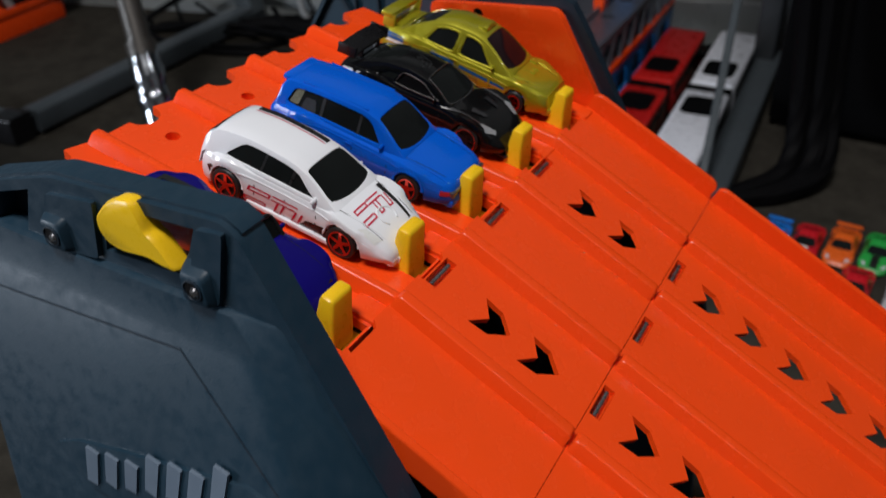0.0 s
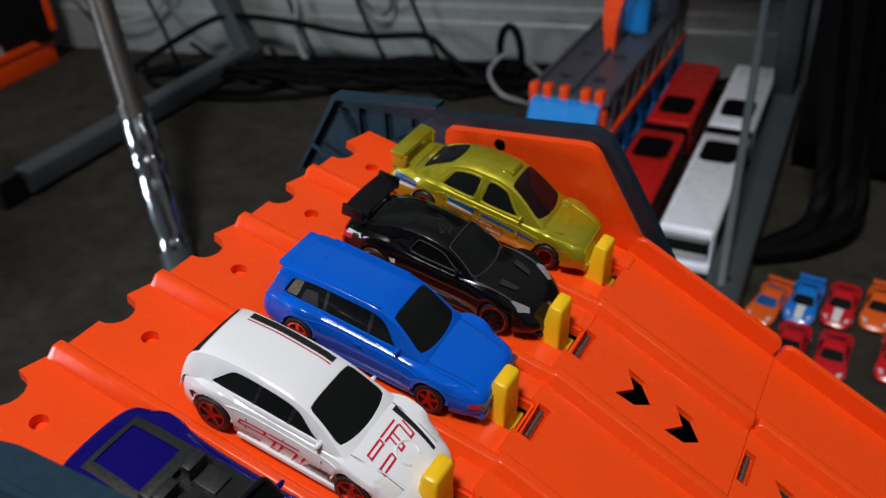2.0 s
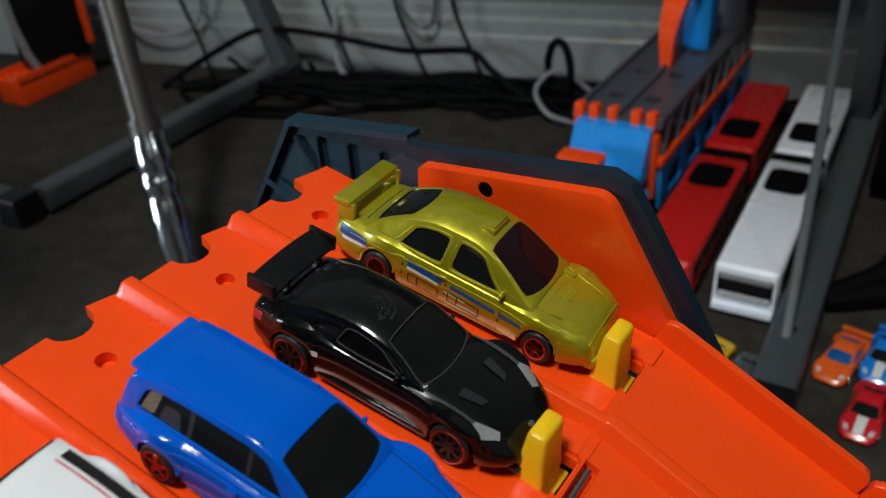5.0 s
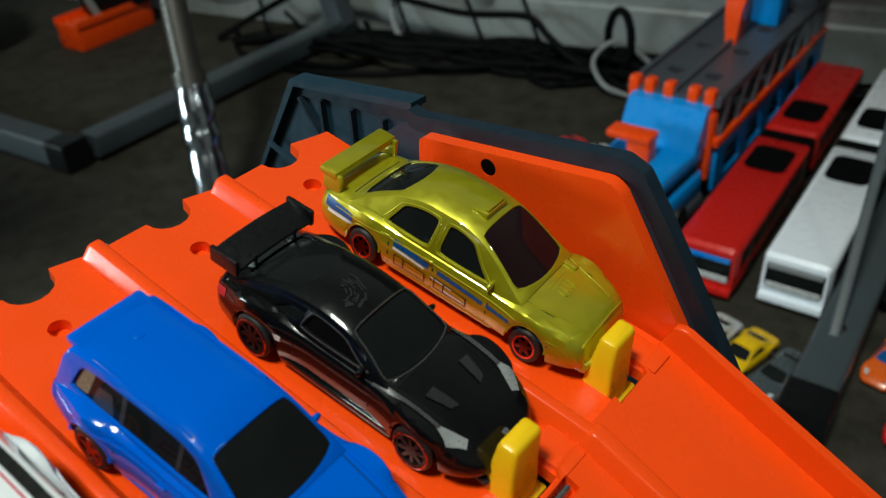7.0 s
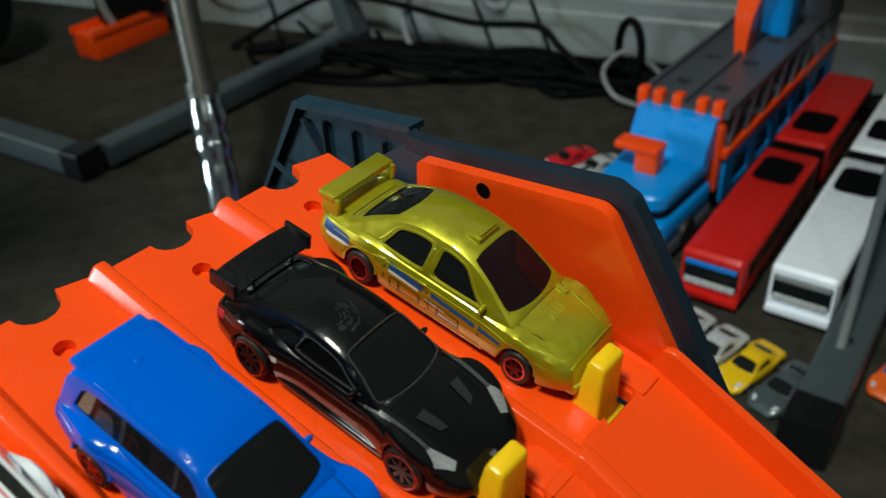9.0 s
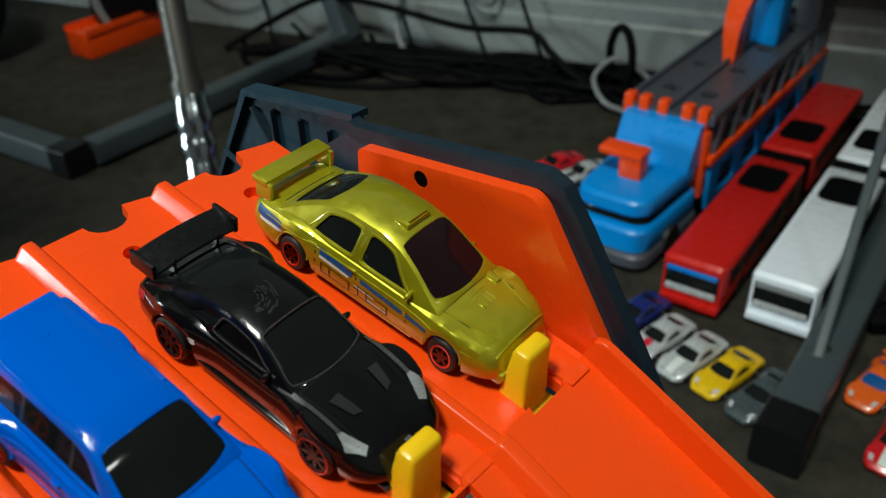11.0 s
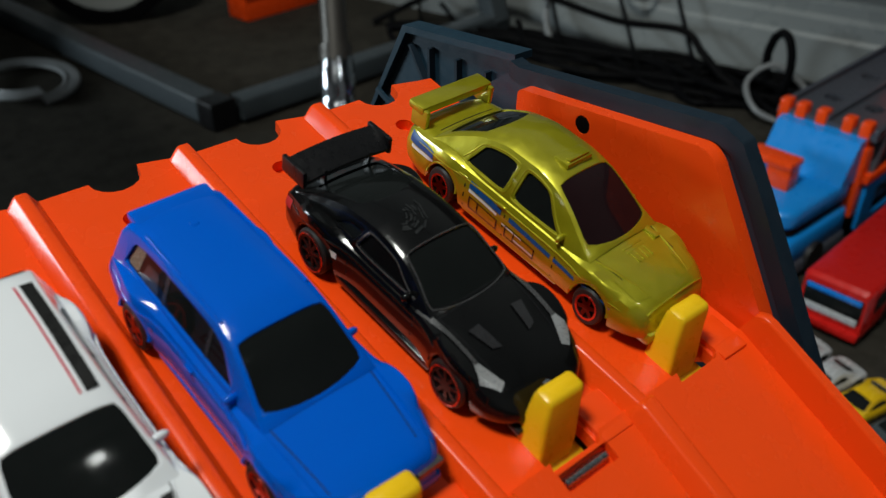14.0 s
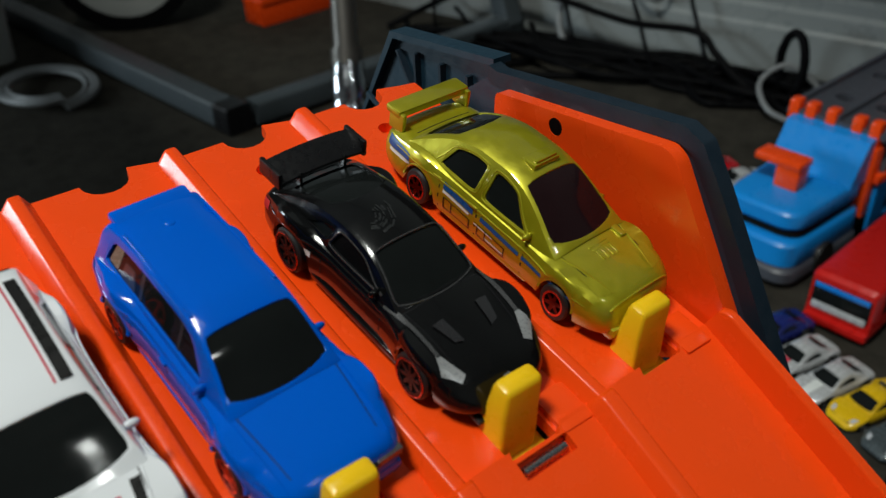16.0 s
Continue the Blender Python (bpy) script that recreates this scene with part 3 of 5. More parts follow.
    for (xa, za), (xb, zb) in zip(line, line[1:]):
        add_tube(bm, [Vector((lerp3(xa, xb, k / 8), -0.0499 + (lerp3(za, zb, k / 8) + 0.05) * (0.3325 if lerp3(za, zb, k / 8) > -0.05 else 0.21), lerp3(za, zb, k / 8))) for k in range(9)], 0.0004, 6)
    part("panel_line", bm, SLATE_DARKENED, n)
    # unseen plates added under the deck, to keep the cut-outs dark
    part("under_deck_blind", box((0.0, -0.022, -0.16), (0.10, 0.194, -0.155)), SLATE_DARKENED, root)
    part("back_blind", box((0.06, -0.022, -0.3), (0.068, 0.194, -0.05)), SLATE_DARKENED, root)


side_walls(LAUNCHER)


# ---- toy cars ----
MM = 0.001
KX = 1.0  # length stretch of the car being built


class Shape:
    """The surfaces of one small die-cast car, in millimetres: x forwards, z up."""

    def __init__(self, top, wid, roof=None, wb=12.6, wr=9.4, wheels=(-22, 23), wr_rad=(5.4, 5.2), sill=3.2, crown=0.7, hump=0.35, flares=0.55, dome=0.8, edge=1.5):
        self.top, self.wid = smooth_line(top), smooth_line(wid)
        self.x0, self.x1 = top[0][0], top[-1][0]
        self.roof = smooth_line(roof) if roof else None
        self.r0, self.r1 = (roof[0][0], roof[-1][0]) if roof else (0, 0)
        self.rmax = max(p[1] for p in roof) if roof else 0
        self.wb, self.wr, self.wheels, self.rad, self.sill, self.crown, self.hump, self.flares, self.dome, self.edge = wb, wr, wheels, wr_rad, sill, crown, hump, flares, dome, edge

    def bottom(self, x):
        z = self.sill + max(0, abs(x - 0.5 * (self.x0 + self.x1)) - 30) * 0.12
        for xw, r in zip(self.wheels, self.rad):
            a = r + 1.0
            if abs(x - xw) * KX < a:
                z = max(z, r + math.sqrt(a * a - ((x - xw) * KX) ** 2))
        return min(z, self.top(x) - 1.4)

    def flare(self, x):
        return sum(self.flares * math.exp(-((x - xw) / 6.5) ** 2) for xw in self.wheels)

    def section(self, x):
        zt, zb, w = self.top(x), self.bottom(x), self.wid(x) + self.flare(x)
        h = zt - zb
        r = min(2.6, 0.42 * h)
        up = self.hump * sum(math.exp(-((x - xw) / 7.0) ** 2) for xw in self.wheels)
        return [(w - 0.7, zb), (w - 0.1, zb + 0.22 * h), (w, zb + 0.5 * h), (w - 0.25, zt - r + up), (w - 0.3 * r - 0.2, zt - 0.36 * r + up), (w - 0.95 * r, zt - 0.06 * r + up), (w * 0.74, zt + self.crown * 0.25 + 0.35 * up), (w * 0.55, zt + self.crown * 0.7), (w * 0.28, zt + self.crown * 0.93), (0.0, zt + self.crown)]

    def side(self, x, z):
        s = self.section(x)
        for (ya, za), (yb, zb) in zip(s, s[1:]):
            if za <= z <= zb:
                return ya + (yb - ya) * (z - za) / max(zb - za, 1e-6)
        return s[0][0]

    def deck(self, x, y):
        s = self.section(x)[2:]
        y = min(abs(y), s[0][0])
        for (ya, za), (yb, zb) in zip(s, s[1:]):
            if yb <= y <= ya:
                return za + (zb - za) * (ya - y) / max(ya - yb, 1e-6)
        return s[-1][1]

    def belt(self, x):
        return self.top(x) - 0.4

    def gtop(self, x):
        z, b = self.roof(x), self.belt(x)
        k = min(1, max(0, (z - b) / max(self.rmax - b, 0.1)))
        return self.wb - (self.wb - self.wr) * k

    def grad(self, x):
        return self.edge * min(1, max(0.02, (self.roof(x) - self.belt(x)) / 4))

    def cabin(self, x):
        z, b, wt, r = self.roof(x), self.belt(x), self.gtop(x), self.grad(x)
        return [(self.wb + 0.2, b - 0.3), (wt, max(z - r, b)), (wt - 0.25 * r, z - 0.4 * r), (wt - 0.9 * r, z - 0.04 * r), (wt * 0.5, z + 0.75 * self.dome), (0.0, z + self.dome)]

    def cabin_side(self, x, h):
        b = self.belt(x) + 0.9
        t = max(self.roof(x) - self.grad(x) - 0.3, b + 0.05)
        z = b + h * (t - b)
        k = (z - self.belt(x)) / max(t - self.belt(x), 0.1)
        return self.wb + (self.gtop(x) - self.wb) * k, z

    def cabin_top(self, x, y):
        wt = max(self.gtop(x), 1)
        return self.roof(x) + self.dome * (1 - min(1, abs(y) / wt) ** 2)


def mirror_ring(pts, x):
    right = [Vector((x * KX, -y, z)) * MM for y, z in pts]
    left = [Vector((x * KX, y, z)) * MM for y, z in reversed(pts[:-1])]
    return right + left


def body_bm(s, n=84):
    bm = bmesh.new()
    xs = [s.x0 + (s.x1 - s.x0) * i / n for i in range(n + 1)]
    add_loft(bm, [mirror_ring(s.section(x), x) for x in xs])
    return bm


def cabin_bm(s, n=44):
    bm = bmesh.new()
    xs = [s.r0 + (s.r1 - s.r0) * i / n for i in range(n + 1)]
    add_loft(bm, [mirror_ring(s.cabin(x), x) for x in xs])
    return bm


def patch_bm(fn, nu, nv):
    """A thin raised patch over a surface fn(u, v) in millimetres."""
    bm = bmesh.new()
    g = [[bm.verts.new(Vector([c * k for c, k in zip(fn(i / nu, j / nv), (KX * MM, MM, MM))])) for j in range(nv + 1)] for i in range(nu + 1)]
    for i in range(nu):
        for j in range(nv):
            bm.faces.new((g[i][j], g[i + 1][j], g[i + 1][j + 1], g[i][j + 1]))
    return bm


def lerp(a, b, t):
    return a + (b - a) * t


def rounded(u, v, k=0.03):
    """The unit square with its corners drawn in."""
    a, b = 2 * u - 1, 2 * v - 1
    return 0.5 + 0.5 * a * (1 - k * b ** 8), 0.5 + 0.5 * b * (1 - k * a ** 8)


def surround(fn, n=12, r=0.2):
    """A thin raised moulding round the edge of a patch."""
    loop = [(i / n, 0) for i in range(n)] + [(1, i / n) for i in range(n)] + [(1 - i / n, 1) for i in range(n)] + [(0, 1 - i / n) for i in range(n)] + [(0, 0), (1 / n, 0)]
    bm = bmesh.new()
    add_tube(bm, [Vector([c * k for c, k in zip(fn(u, v), (KX * MM, MM, MM))]) for u, v in loop], r * MM, 6)
    return bm


def top_shape(s, a, b, inset=0.86, bow=0.16):
    """A window in the roof line from x = a to x = b: a function of (u, v, offset)."""
    def fn(u, v, off):
        u, v = rounded(u, v, 0.05)
        x = lerp(a, b, u)
        y = (2 * v - 1) * inset * max(s.gtop(x) - 0.35 * s.grad(x), 1)
        # the lower edge bows forwards
        x += (b - a) * bow * u * (1 - (2 * v - 1) ** 2)
        return x, y, s.cabin_top(x, y) + off
    return fn


def side_shape(s, sign, xb0, xb1, xt0, xt1, h0=0.0, h1=0.94):
    """A window in the cabin's side between two slanted posts: a function of (u, v, offset)."""
    def fn(u, v, off):
        u, v = rounded(u, v, 0.07)
        h = lerp(h0, h1, v)
        x = lerp(lerp(xb0, xb1, u), lerp(xt0, xt1, u), v)
        y, z = s.cabin_side(x, h)
        return x, sign * (y + off), z
    return fn


def add_cutter(bm, fn, deep=-0.75, out=1.6, n=10):
    """A thick plug over a window's outline."""
    def grid(off):
        return [[bm.verts.new(Vector([c * k for c, k in zip(fn(i / n, j / n, off), (KX * MM, MM, MM))])) for j in range(n + 1)] for i in range(n + 1)]
    lo, hi = grid(deep), grid(out)
    for g, flip in ((lo, True), (hi, False)):
        for i in range(n):
            for j in range(n):
                q = (g[i][j], g[i + 1][j], g[i + 1][j + 1], g[i][j + 1])
                bm.faces.new(tuple(reversed(q)) if flip else q)
    edge = [(i, 0) for i in range(n)] + [(n, j) for j in range(n)] + [(n - i, n) for i in range(n)] + [(0, n - j) for j in range(n)]
    for (a, b), (c, d) in zip(edge, edge[1:] + edge[:1]):
        bm.faces.new((lo[a][b], lo[c][d], hi[c][d], hi[a][b]))


def carve(base, cutters, bevel=0.2):
    """The base mesh with the window plugs cut out of it and the rims of the cuts rounded."""
    obs = []
    for bm in (base, cutters):
        bmesh.ops.recalc_face_normals(bm, faces=bm.faces)
        me = bpy.data.meshes.new("carving")
        bm.to_mesh(me)
        bm.free()
        obs.append(new("carving", me))
    cut = obs[0].modifiers.new("cut", "BOOLEAN")
    cut.operation, cut.object, cut.solver = "DIFFERENCE", obs[1], "EXACT"
    rim = obs[0].modifiers.new("rim", "BEVEL")
    rim.width, rim.segments, rim.limit_method, rim.angle_limit = bevel * MM, 2, "ANGLE", radians(48)
    out = bmesh.new()
    out.from_mesh(obs[0].evaluated_get(bpy.context.evaluated_depsgraph_get()).to_mesh())
    for ob in obs:
        me = ob.data
        bpy.data.objects.remove(ob)
        bpy.data.meshes.remove(me)
    return out


def glazed_cabin(s, root, paint, windows, bevel=0.2):
    """The cabin with every window let into it; windows: (part name, shape, material, label)."""
    cutters = bmesh.new()
    for _, fn, _, _ in windows:
        add_cutter(cutters, fn)
    part("cabin", carve(cabin_bm(s), cutters, bevel), paint, root)
    for name, fn, material, label in windows:
        part(name, patch_bm(lambda u, v: fn(u, v, -0.42), 12, 12), material, root, label)


def top_window(s, a, b, inset=0.86, off=0.14):
    fn = top_shape(s, a, b, inset)
    return patch_bm(lambda u, v: fn(u, v, off), 12, 12)


def side_window(s, sign, xb0, xb1, xt0, xt1, off=0.16, h0=0.0, h1=0.94):
    fn = side_shape(s, sign, xb0, xb1, xt0, xt1, h0, h1)
    return patch_bm(lambda u, v: fn(u, v, off), 12, 10)


def panel_details(s, root, paint, doors, waist=(-30, 28), drop=2.2, bonnet=None, boot=None, lip=0.38):
    """Door and bonnet shut lines, a fold along the waist and lips round the wheel arches."""
    for sg in (-1, 1):
        for x in doors:
            za, zb = s.bottom(x) + 0.8, s.top(x) - 0.7
            part("shut_line", side_print(s, sg, ((x, za), (x + 0.34, za), (x + 0.34, zb), (x, zb)), 0.05), SHUT_LINE, root)
        bm = bmesh.new()
        pts = []
        for i in range(25):
            x = lerp(waist[0], waist[1], i / 24)
            z = s.top(x) - drop
            pts.append(Vector((x * KX, sg * (s.side(x, z) - 0.02), z)) * MM)
        add_tube(bm, pts, lambda t: (0.24 - 0.14 * abs(2 * t - 1) ** 4) * MM, 8)
        part("waist_fold", bm, paint, root)
        for xw, r in zip(s.wheels, s.rad):
            bm = bmesh.new()
            pts = []
            for i in range(15):
                a = math.pi * (0.06 + 0.88 * i / 14)
                x, z = xw + (r + 1.15) * math.cos(a) / KX, r + (r + 1.15) * math.sin(a)
                z = min(z, s.top(x) - 1.2)
                pts.append(Vector((x * KX, sg * (s.side(x, max(z, s.bottom(x))) + 0.02), z)) * MM)
            add_tube(bm, pts, lip * MM, 8)
            part("arch_lip", bm, paint, root)
    for x, w in ((bonnet, 10.5), (boot, 9.5)):
        if x is not None:
            part("shut_line", deck_print(s, ((x, -w), (x + 0.25, -w), (x + 0.25, w), (x, w)), 0.05), SHUT_LINE, root)
    if bonnet is not None:
        for sg in (-1, 1):
            part("shut_line", deck_print(s, ((bonnet, sg * 10.5), (s.x1 - 5, sg * 9.0), (s.x1 - 5, sg * 9.22), (bonnet, sg * 10.75)), 0.05), SHUT_LINE, root)


def side_print(s, sign, quad, off=0.12):
    """A printed shape on the body's side; quad: (x, z) four corners."""
    def fn(u, v):
        x = lerp(lerp(quad[0][0], quad[1][0], u), lerp(quad[3][0], quad[2][0], u), v)
        z = lerp(lerp(quad[0][1], quad[1][1], u), lerp(quad[3][1], quad[2][1], u), v)
        return x, sign * (s.side(x, z) + off), z
    return patch_bm(fn, 8, 3)


def deck_print(s, quad, off=0.14):
    """A printed shape on the bonnet or boot; quad: (x, y) four corners."""
    def fn(u, v):
        x = lerp(lerp(quad[0][0], quad[1][0], u), lerp(quad[3][0], quad[2][0], u), v)
        y = lerp(lerp(quad[0][1], quad[1][1], u), lerp(quad[3][1], quad[2][1], u), v)
        return x, y, s.deck(x, y) + off
    return patch_bm(fn, 6, 4)


def roof_print(s, quad, off=0.14):
    def fn(u, v):
        x = lerp(lerp(quad[0][0], quad[1][0], u), lerp(quad[3][0], quad[2][0], u), v)
        y = lerp(lerp(quad[0][1], quad[1][1], u), lerp(quad[3][1], quad[2][1], u), v)
        return x, y, s.cabin_top(x, y) + off
    return patch_bm(fn, 10, 3)


def wheels(s, root, rim_mat, spokes=5, rim_ring=None, n=20):
    for xw, r in zip(s.wheels, s.rad):
        for sign in (-1, 1):
            yo = s.wid(xw) + s.flare(xw) - 0.1
            c = Vector((xw * KX, sign * (yo - 1.9), r)) * MM
            bm = bmesh.new()
            pr = [(r - 1.6, -1.9), (r - 0.35, -1.9), (r, -1.4), (r, 1.3), (r - 0.4, 1.85), (r - 1.4, 1.9), (r - 1.5, 1.2), (0.3, 1.1)]
            add_lathe(bm, [(p[0] * MM, sign * p[1] * MM) for p in pr], c, "y", n)
            w = part("wheel", bm, TYRE, root)
            bm = bmesh.new()
            ri = r - 1.35
            add_lathe(bm, [((ri - 0.55) * MM, sign * 1.3 * MM), ((ri - 0.5) * MM, sign * 1.95 * MM), (ri * MM, sign * 2.0 * MM), ((ri + 0.05) * MM, sign * 1.3 * MM), ((ri - 0.55) * MM, sign * 1.3 * MM)], c, "y", n, False)
            part("rim", bm, rim_mat, w)
            bm = bmesh.new()
            star = []
            for k in range(spokes):
                a0 = 2 * math.pi * (k + 0.3) / spokes
                hw, gap = 0.42 / (ri - 0.3), math.pi / spokes
                for rad, da in ((ri - 0.25, -hw), (ri - 0.25, hw), (1.15, gap)):
                    star.append((c.x + rad * MM * math.cos(a0 + da), c.z + rad * MM * math.sin(a0 + da)))
            add_prism(bm, star, c.y + sign * 1.25 * MM, c.y + sign * 1.8 * MM, "y")
            part("wheel_centre", bm, rim_ring or rim_mat, w)


def chassis(s, root, material=None):
    bm = bmesh.new()
    a, b = (s.x0 + 3) * KX, (s.x1 - 3) * KX
    add_box(bm, (a * MM, -8.2 * MM, 2.2 * MM), (b * MM, 8.2 * MM, 8.5 * MM), 0.0006)
    for xw, r in zip(s.wheels, s.rad):
        add_box(bm, ((xw * KX - 1) * MM, -11.5 * MM, (r - 0.8) * MM), ((xw * KX + 1) * MM, 11.5 * MM, (r + 0.8) * MM))
    return part("chassis", bm, material or BLACK_PLASTIC, root, "black plastic chassis")


def mirrors(s, root, material, x, y=None):
    for sign in (-1, 1):
        bm = bmesh.new()
        yy = y or (s.wb - 0.2 if s.roof else s.wid(x) - 1.5)
        bmesh.ops.create_icosphere(bm, subdivisions=2, radius=1.0 * MM)
        for v in bm.verts:
            v.co = Vector((v.co.x * 0.8 + x * KX * MM, v.co.y * 1.7 + sign * (yy + 0.6) * MM, v.co.z * 0.95 + (s.top(x) + 0.75) * MM))
        part("wing_mirror", bm, material, root)


def creases(s, root, material, x0, x1, y0, y1):
    """Raised folds along both sides of the bonnet."""
    for sg in (-1, 1):
        bm = bmesh.new()
        pts = []
        for i in range(9):
            x, y = lerp(x0, x1, i / 8), lerp(y0, y1, i / 8)
            pts.append(Vector((x * KX, sg * y, s.deck(x, y) + 0.02)) * MM)
        add_tube(bm, pts, lambda t: (0.30 - 0.18 * abs(2 * t - 1)) * MM, 6)
        part("bonnet_crease", bm, material, root)


def bar(name, lo, hi, material, root, bevel=0.3, label="", m=None):
    return part(name, box((lo[0] * KX * MM, lo[1] * MM, lo[2] * MM), (hi[0] * KX * MM, hi[1] * MM, hi[2] * MM), bevel * MM, 2, m), material, root, label)


def place(lane, x, wide, high, side, turn):
    return DECK @ pose(x, lane * P + side, 0, 0, 0, turn) @ Matrix.Diagonal((1, wide, high, 1))


def sedan():
    """The gold-green saloon with a rear wing."""
    global KX
    KX = 1.135
    s = Shape([(-37, 8.0), (-36.4, 11.6), (-33, 13.2), (-22, 13.6), (-4, 13.3), (12, 12.9), (22, 12.2), (30, 11.4), (33.6, 10.5), (35.6, 9.2), (36.6, 7.4), (37.2, 5.4)],
              [(-37, 11.6), (-35.5, 13.2), (-30, 14.4), (-10, 14.4), (15, 14.4), (28, 14.3), (32, 13.8), (35, 12.6), (36.5, 11.0), (37.2, 9.4)],
              [(-28, 13.2), (-21.5, 17.6), (-14, 21.0), (-7, 22.3), (0, 22.3), (5.2, 21.4), (20.5, 12.7)], wb=12.9, wr=9.6, wheels=(-21.5, 24.1), wr_rad=(4.6, 4.5), flares=0.8, hump=0.5)
    c = thing("toy_saloon_car", place(4, 0.0556, 1.0, 1.18, 0.0032, 3.2), "gold-green metallic die-cast saloon with rear wing and blue side stripe", "toy car", "cars on the launcher")
    b = part("body", body_bm(s), PAINT_YELLOW, c)
    panes = [("windscreen", top_shape(s, 6.0, 17.8, 0.92), GLASS_RED, "smoked red windscreen"), ("rear_window", top_shape(s, -25.6, -16.0, 0.82), GLASS_DARK, "dark rear window")]
    for sg in (-1, 1):
        panes.append(("side_window", side_shape(s, sg, -2.0, 11.6, -1.4, 5.4, -0.05, 0.94), GLASS_DARK, "dark side window"))
        panes.append(("side_window", side_shape(s, sg, -16.8, -5.0, -13.6, -4.2, -0.05, 0.94), GLASS_DARK, "dark side window"))
    glazed_cabin(s, c, PAINT_YELLOW, panes)
    for sg in (-1, 1):
        for edges in ((-2.9, 13.2, -2.1, 5.9), (-18.6, -4.2, -14.6, -3.4)):
            frame_line = side_shape(s, sg, *edges, -0.1, 1.0)
            part("window_frame", surround(lambda u, v: frame_line(u, v, -0.05), 12, 0.3), PAINT_YELLOW, c)
    for sg in (-1, 1):
        for q in (((-34, 9.4), (-25, 9.9), (-25, 11.7), (-34, 12.0)), ((-13, 9.8), (-3, 9.0), (-3, 10.4), (-13, 11.6)), ((-0.5, 9.0), (12, 8.2), (12, 9.2), (-0.5, 10.2)), ((13, 8.2), (29, 7.8), (29, 8.2), (13, 9.2))):
            part("side_stripe", side_print(s, sg, q), DECAL_BLUE, b, "blue printed stripe")
        for q in (((-33, 8.3), (-25, 8.8), (-25, 9.7), (-33, 9.2)), ((-13, 8.8), (-4, 8.2), (-4, 8.8), (-13, 9.6)), ((-2, 7.2), (4, 6.9), (4, 7.3), (-2, 7.6)), ((2, 5.4), (8, 5.2), (8, 5.6), (2, 5.8))):
            part("side_mark", side_print(s, sg, q), DECAL_WHITE, b, "pale printed mark")
        for x, w in ((-12.5, 9.0), (-1.0, 9.0)):
            for q in (((x, 4.6), (x + w, 4.4), (x + w, 4.65), (x, 4.85)), ((x, 7.6), (x + w, 7.0), (x + w, 7.25), (x, 7.85)), ((x, 4.6), (x + 0.3, 4.6), (x + 0.3, 7.8), (x, 7.8)), ((x + w - 0.3, 4.4), (x + w, 4.4), (x + w, 7.2), (x + w - 0.3, 7.2)),
                      ((x + 2.6, 4.6), (x + 2.9, 4.6), (x + 2.9, 7.6), (x + 2.6, 7.6))):
                part("dark_outline", side_print(s, sg, q, 0.13), DECAL_BLACK, b, "thin dark printed line")
        bar("door_sill", (-15, sg * 13.4 - 0.5, 2.6), (15, sg * 13.4 + 0.5, 4.2), PAINT_YELLOW, c, 0.4)
        bar("door_handle", (-4.6, sg * 14.3 - 0.35, 10.9), (-2.0, sg * 14.3 + 0.35, 11.5), PAINT_YELLOW, c, 0.2)
        bar("door_handle", (-16.8, sg * 14.3 - 0.35, 11.1), (-14.2, sg * 14.3 + 0.35, 11.7), PAINT_YELLOW, c, 0.2)
        bar("wing_support", (-36.2, sg * 11.6 - 0.7, 12.5), (-31.0, sg * 11.6 + 0.7, 17.6), PAINT_YELLOW, c, 0.5)
        part("headlamp", deck_print(s, ((28, sg * 7.5), (33.2, sg * 6.8), (32.4, sg * 11.2), (26.5, sg * 11.8)), 0.12), PAINT_YELLOW, c)
    bar("rear_wing", (-37.4, -12.6, 16.2), (-32.2, 12.6, 18.2), PAINT_YELLOW, c, 0.8)
    bm = bmesh.new()
    add_tube(bm, [Vector((35.3 * KX, y, s.deck(35.3, y) + 0.05)) * MM for y in np.linspace(-10.5, 10.5, 13)], 0.3 * MM, 6)
    part("bonnet_edge", bm, PAINT_YELLOW, c)
    bar("front_bumper", (32.0, -10.6, 2.4), (37.9, 10.6, 5.6), PAINT_YELLOW, c, 1.3)
    # bonnet vent with its slats, and the roof scoop
    v = part("bonnet_vent", deck_print(s, ((22, -2.6), (26.5, -1.4), (26.5, 3.4), (22, 4.0)), 0.06), PAINT_YELLOW, c, "slatted bonnet vent")
    for i in range(5):
        bar("vent_slat", (21.8 + i * 1.0, -2.6 + i * 0.2, s.deck(24, 0) - 0.2 - 0.1 * i), (22.3 + i * 1.0, 3.8 - i * 0.1, s.deck(24, 0) + 0.30 - 0.13 * i), PAINT_YELLOW, v, 0.1)
    for i in range(4):
        bar("vent_rib", (21.9, -1.9 + i * 1.6, s.deck(24, 0) - 0.6), (26.2, -1.6 + i * 1.6, s.deck(24, 0) + 0.12), PAINT_YELLOW, v, 0.1)
    bar("bonnet_duct", (19.6, 7.6, s.deck(21, 8.4) - 0.3), (23.6, 9.6, s.deck(21, 8.4) + 0.45), PAINT_YELLOW, c, 0.3)
    bar("roof_scoop", (0.5, -4.5, 22.0), (4.6, 4.5, 23.6), PAINT_YELLOW, c, 0.6)
    bar("scoop_lip", (2.9, -3.6, 22.8), (4.2, 3.6, 24.2), PAINT_YELLOW, c, 0.4)
    panel_details(s, c, PAINT_YELLOW, (-2.0, -14.5, 13.0), (-33, 31), 2.4, 18.5, -28.5)
    creases(s, c, PAINT_YELLOW, 17.5, 33.0, 11.6, 7.4)
    mirrors(s, c, PAINT_YELLOW, 12.5)
    chassis(s, c)
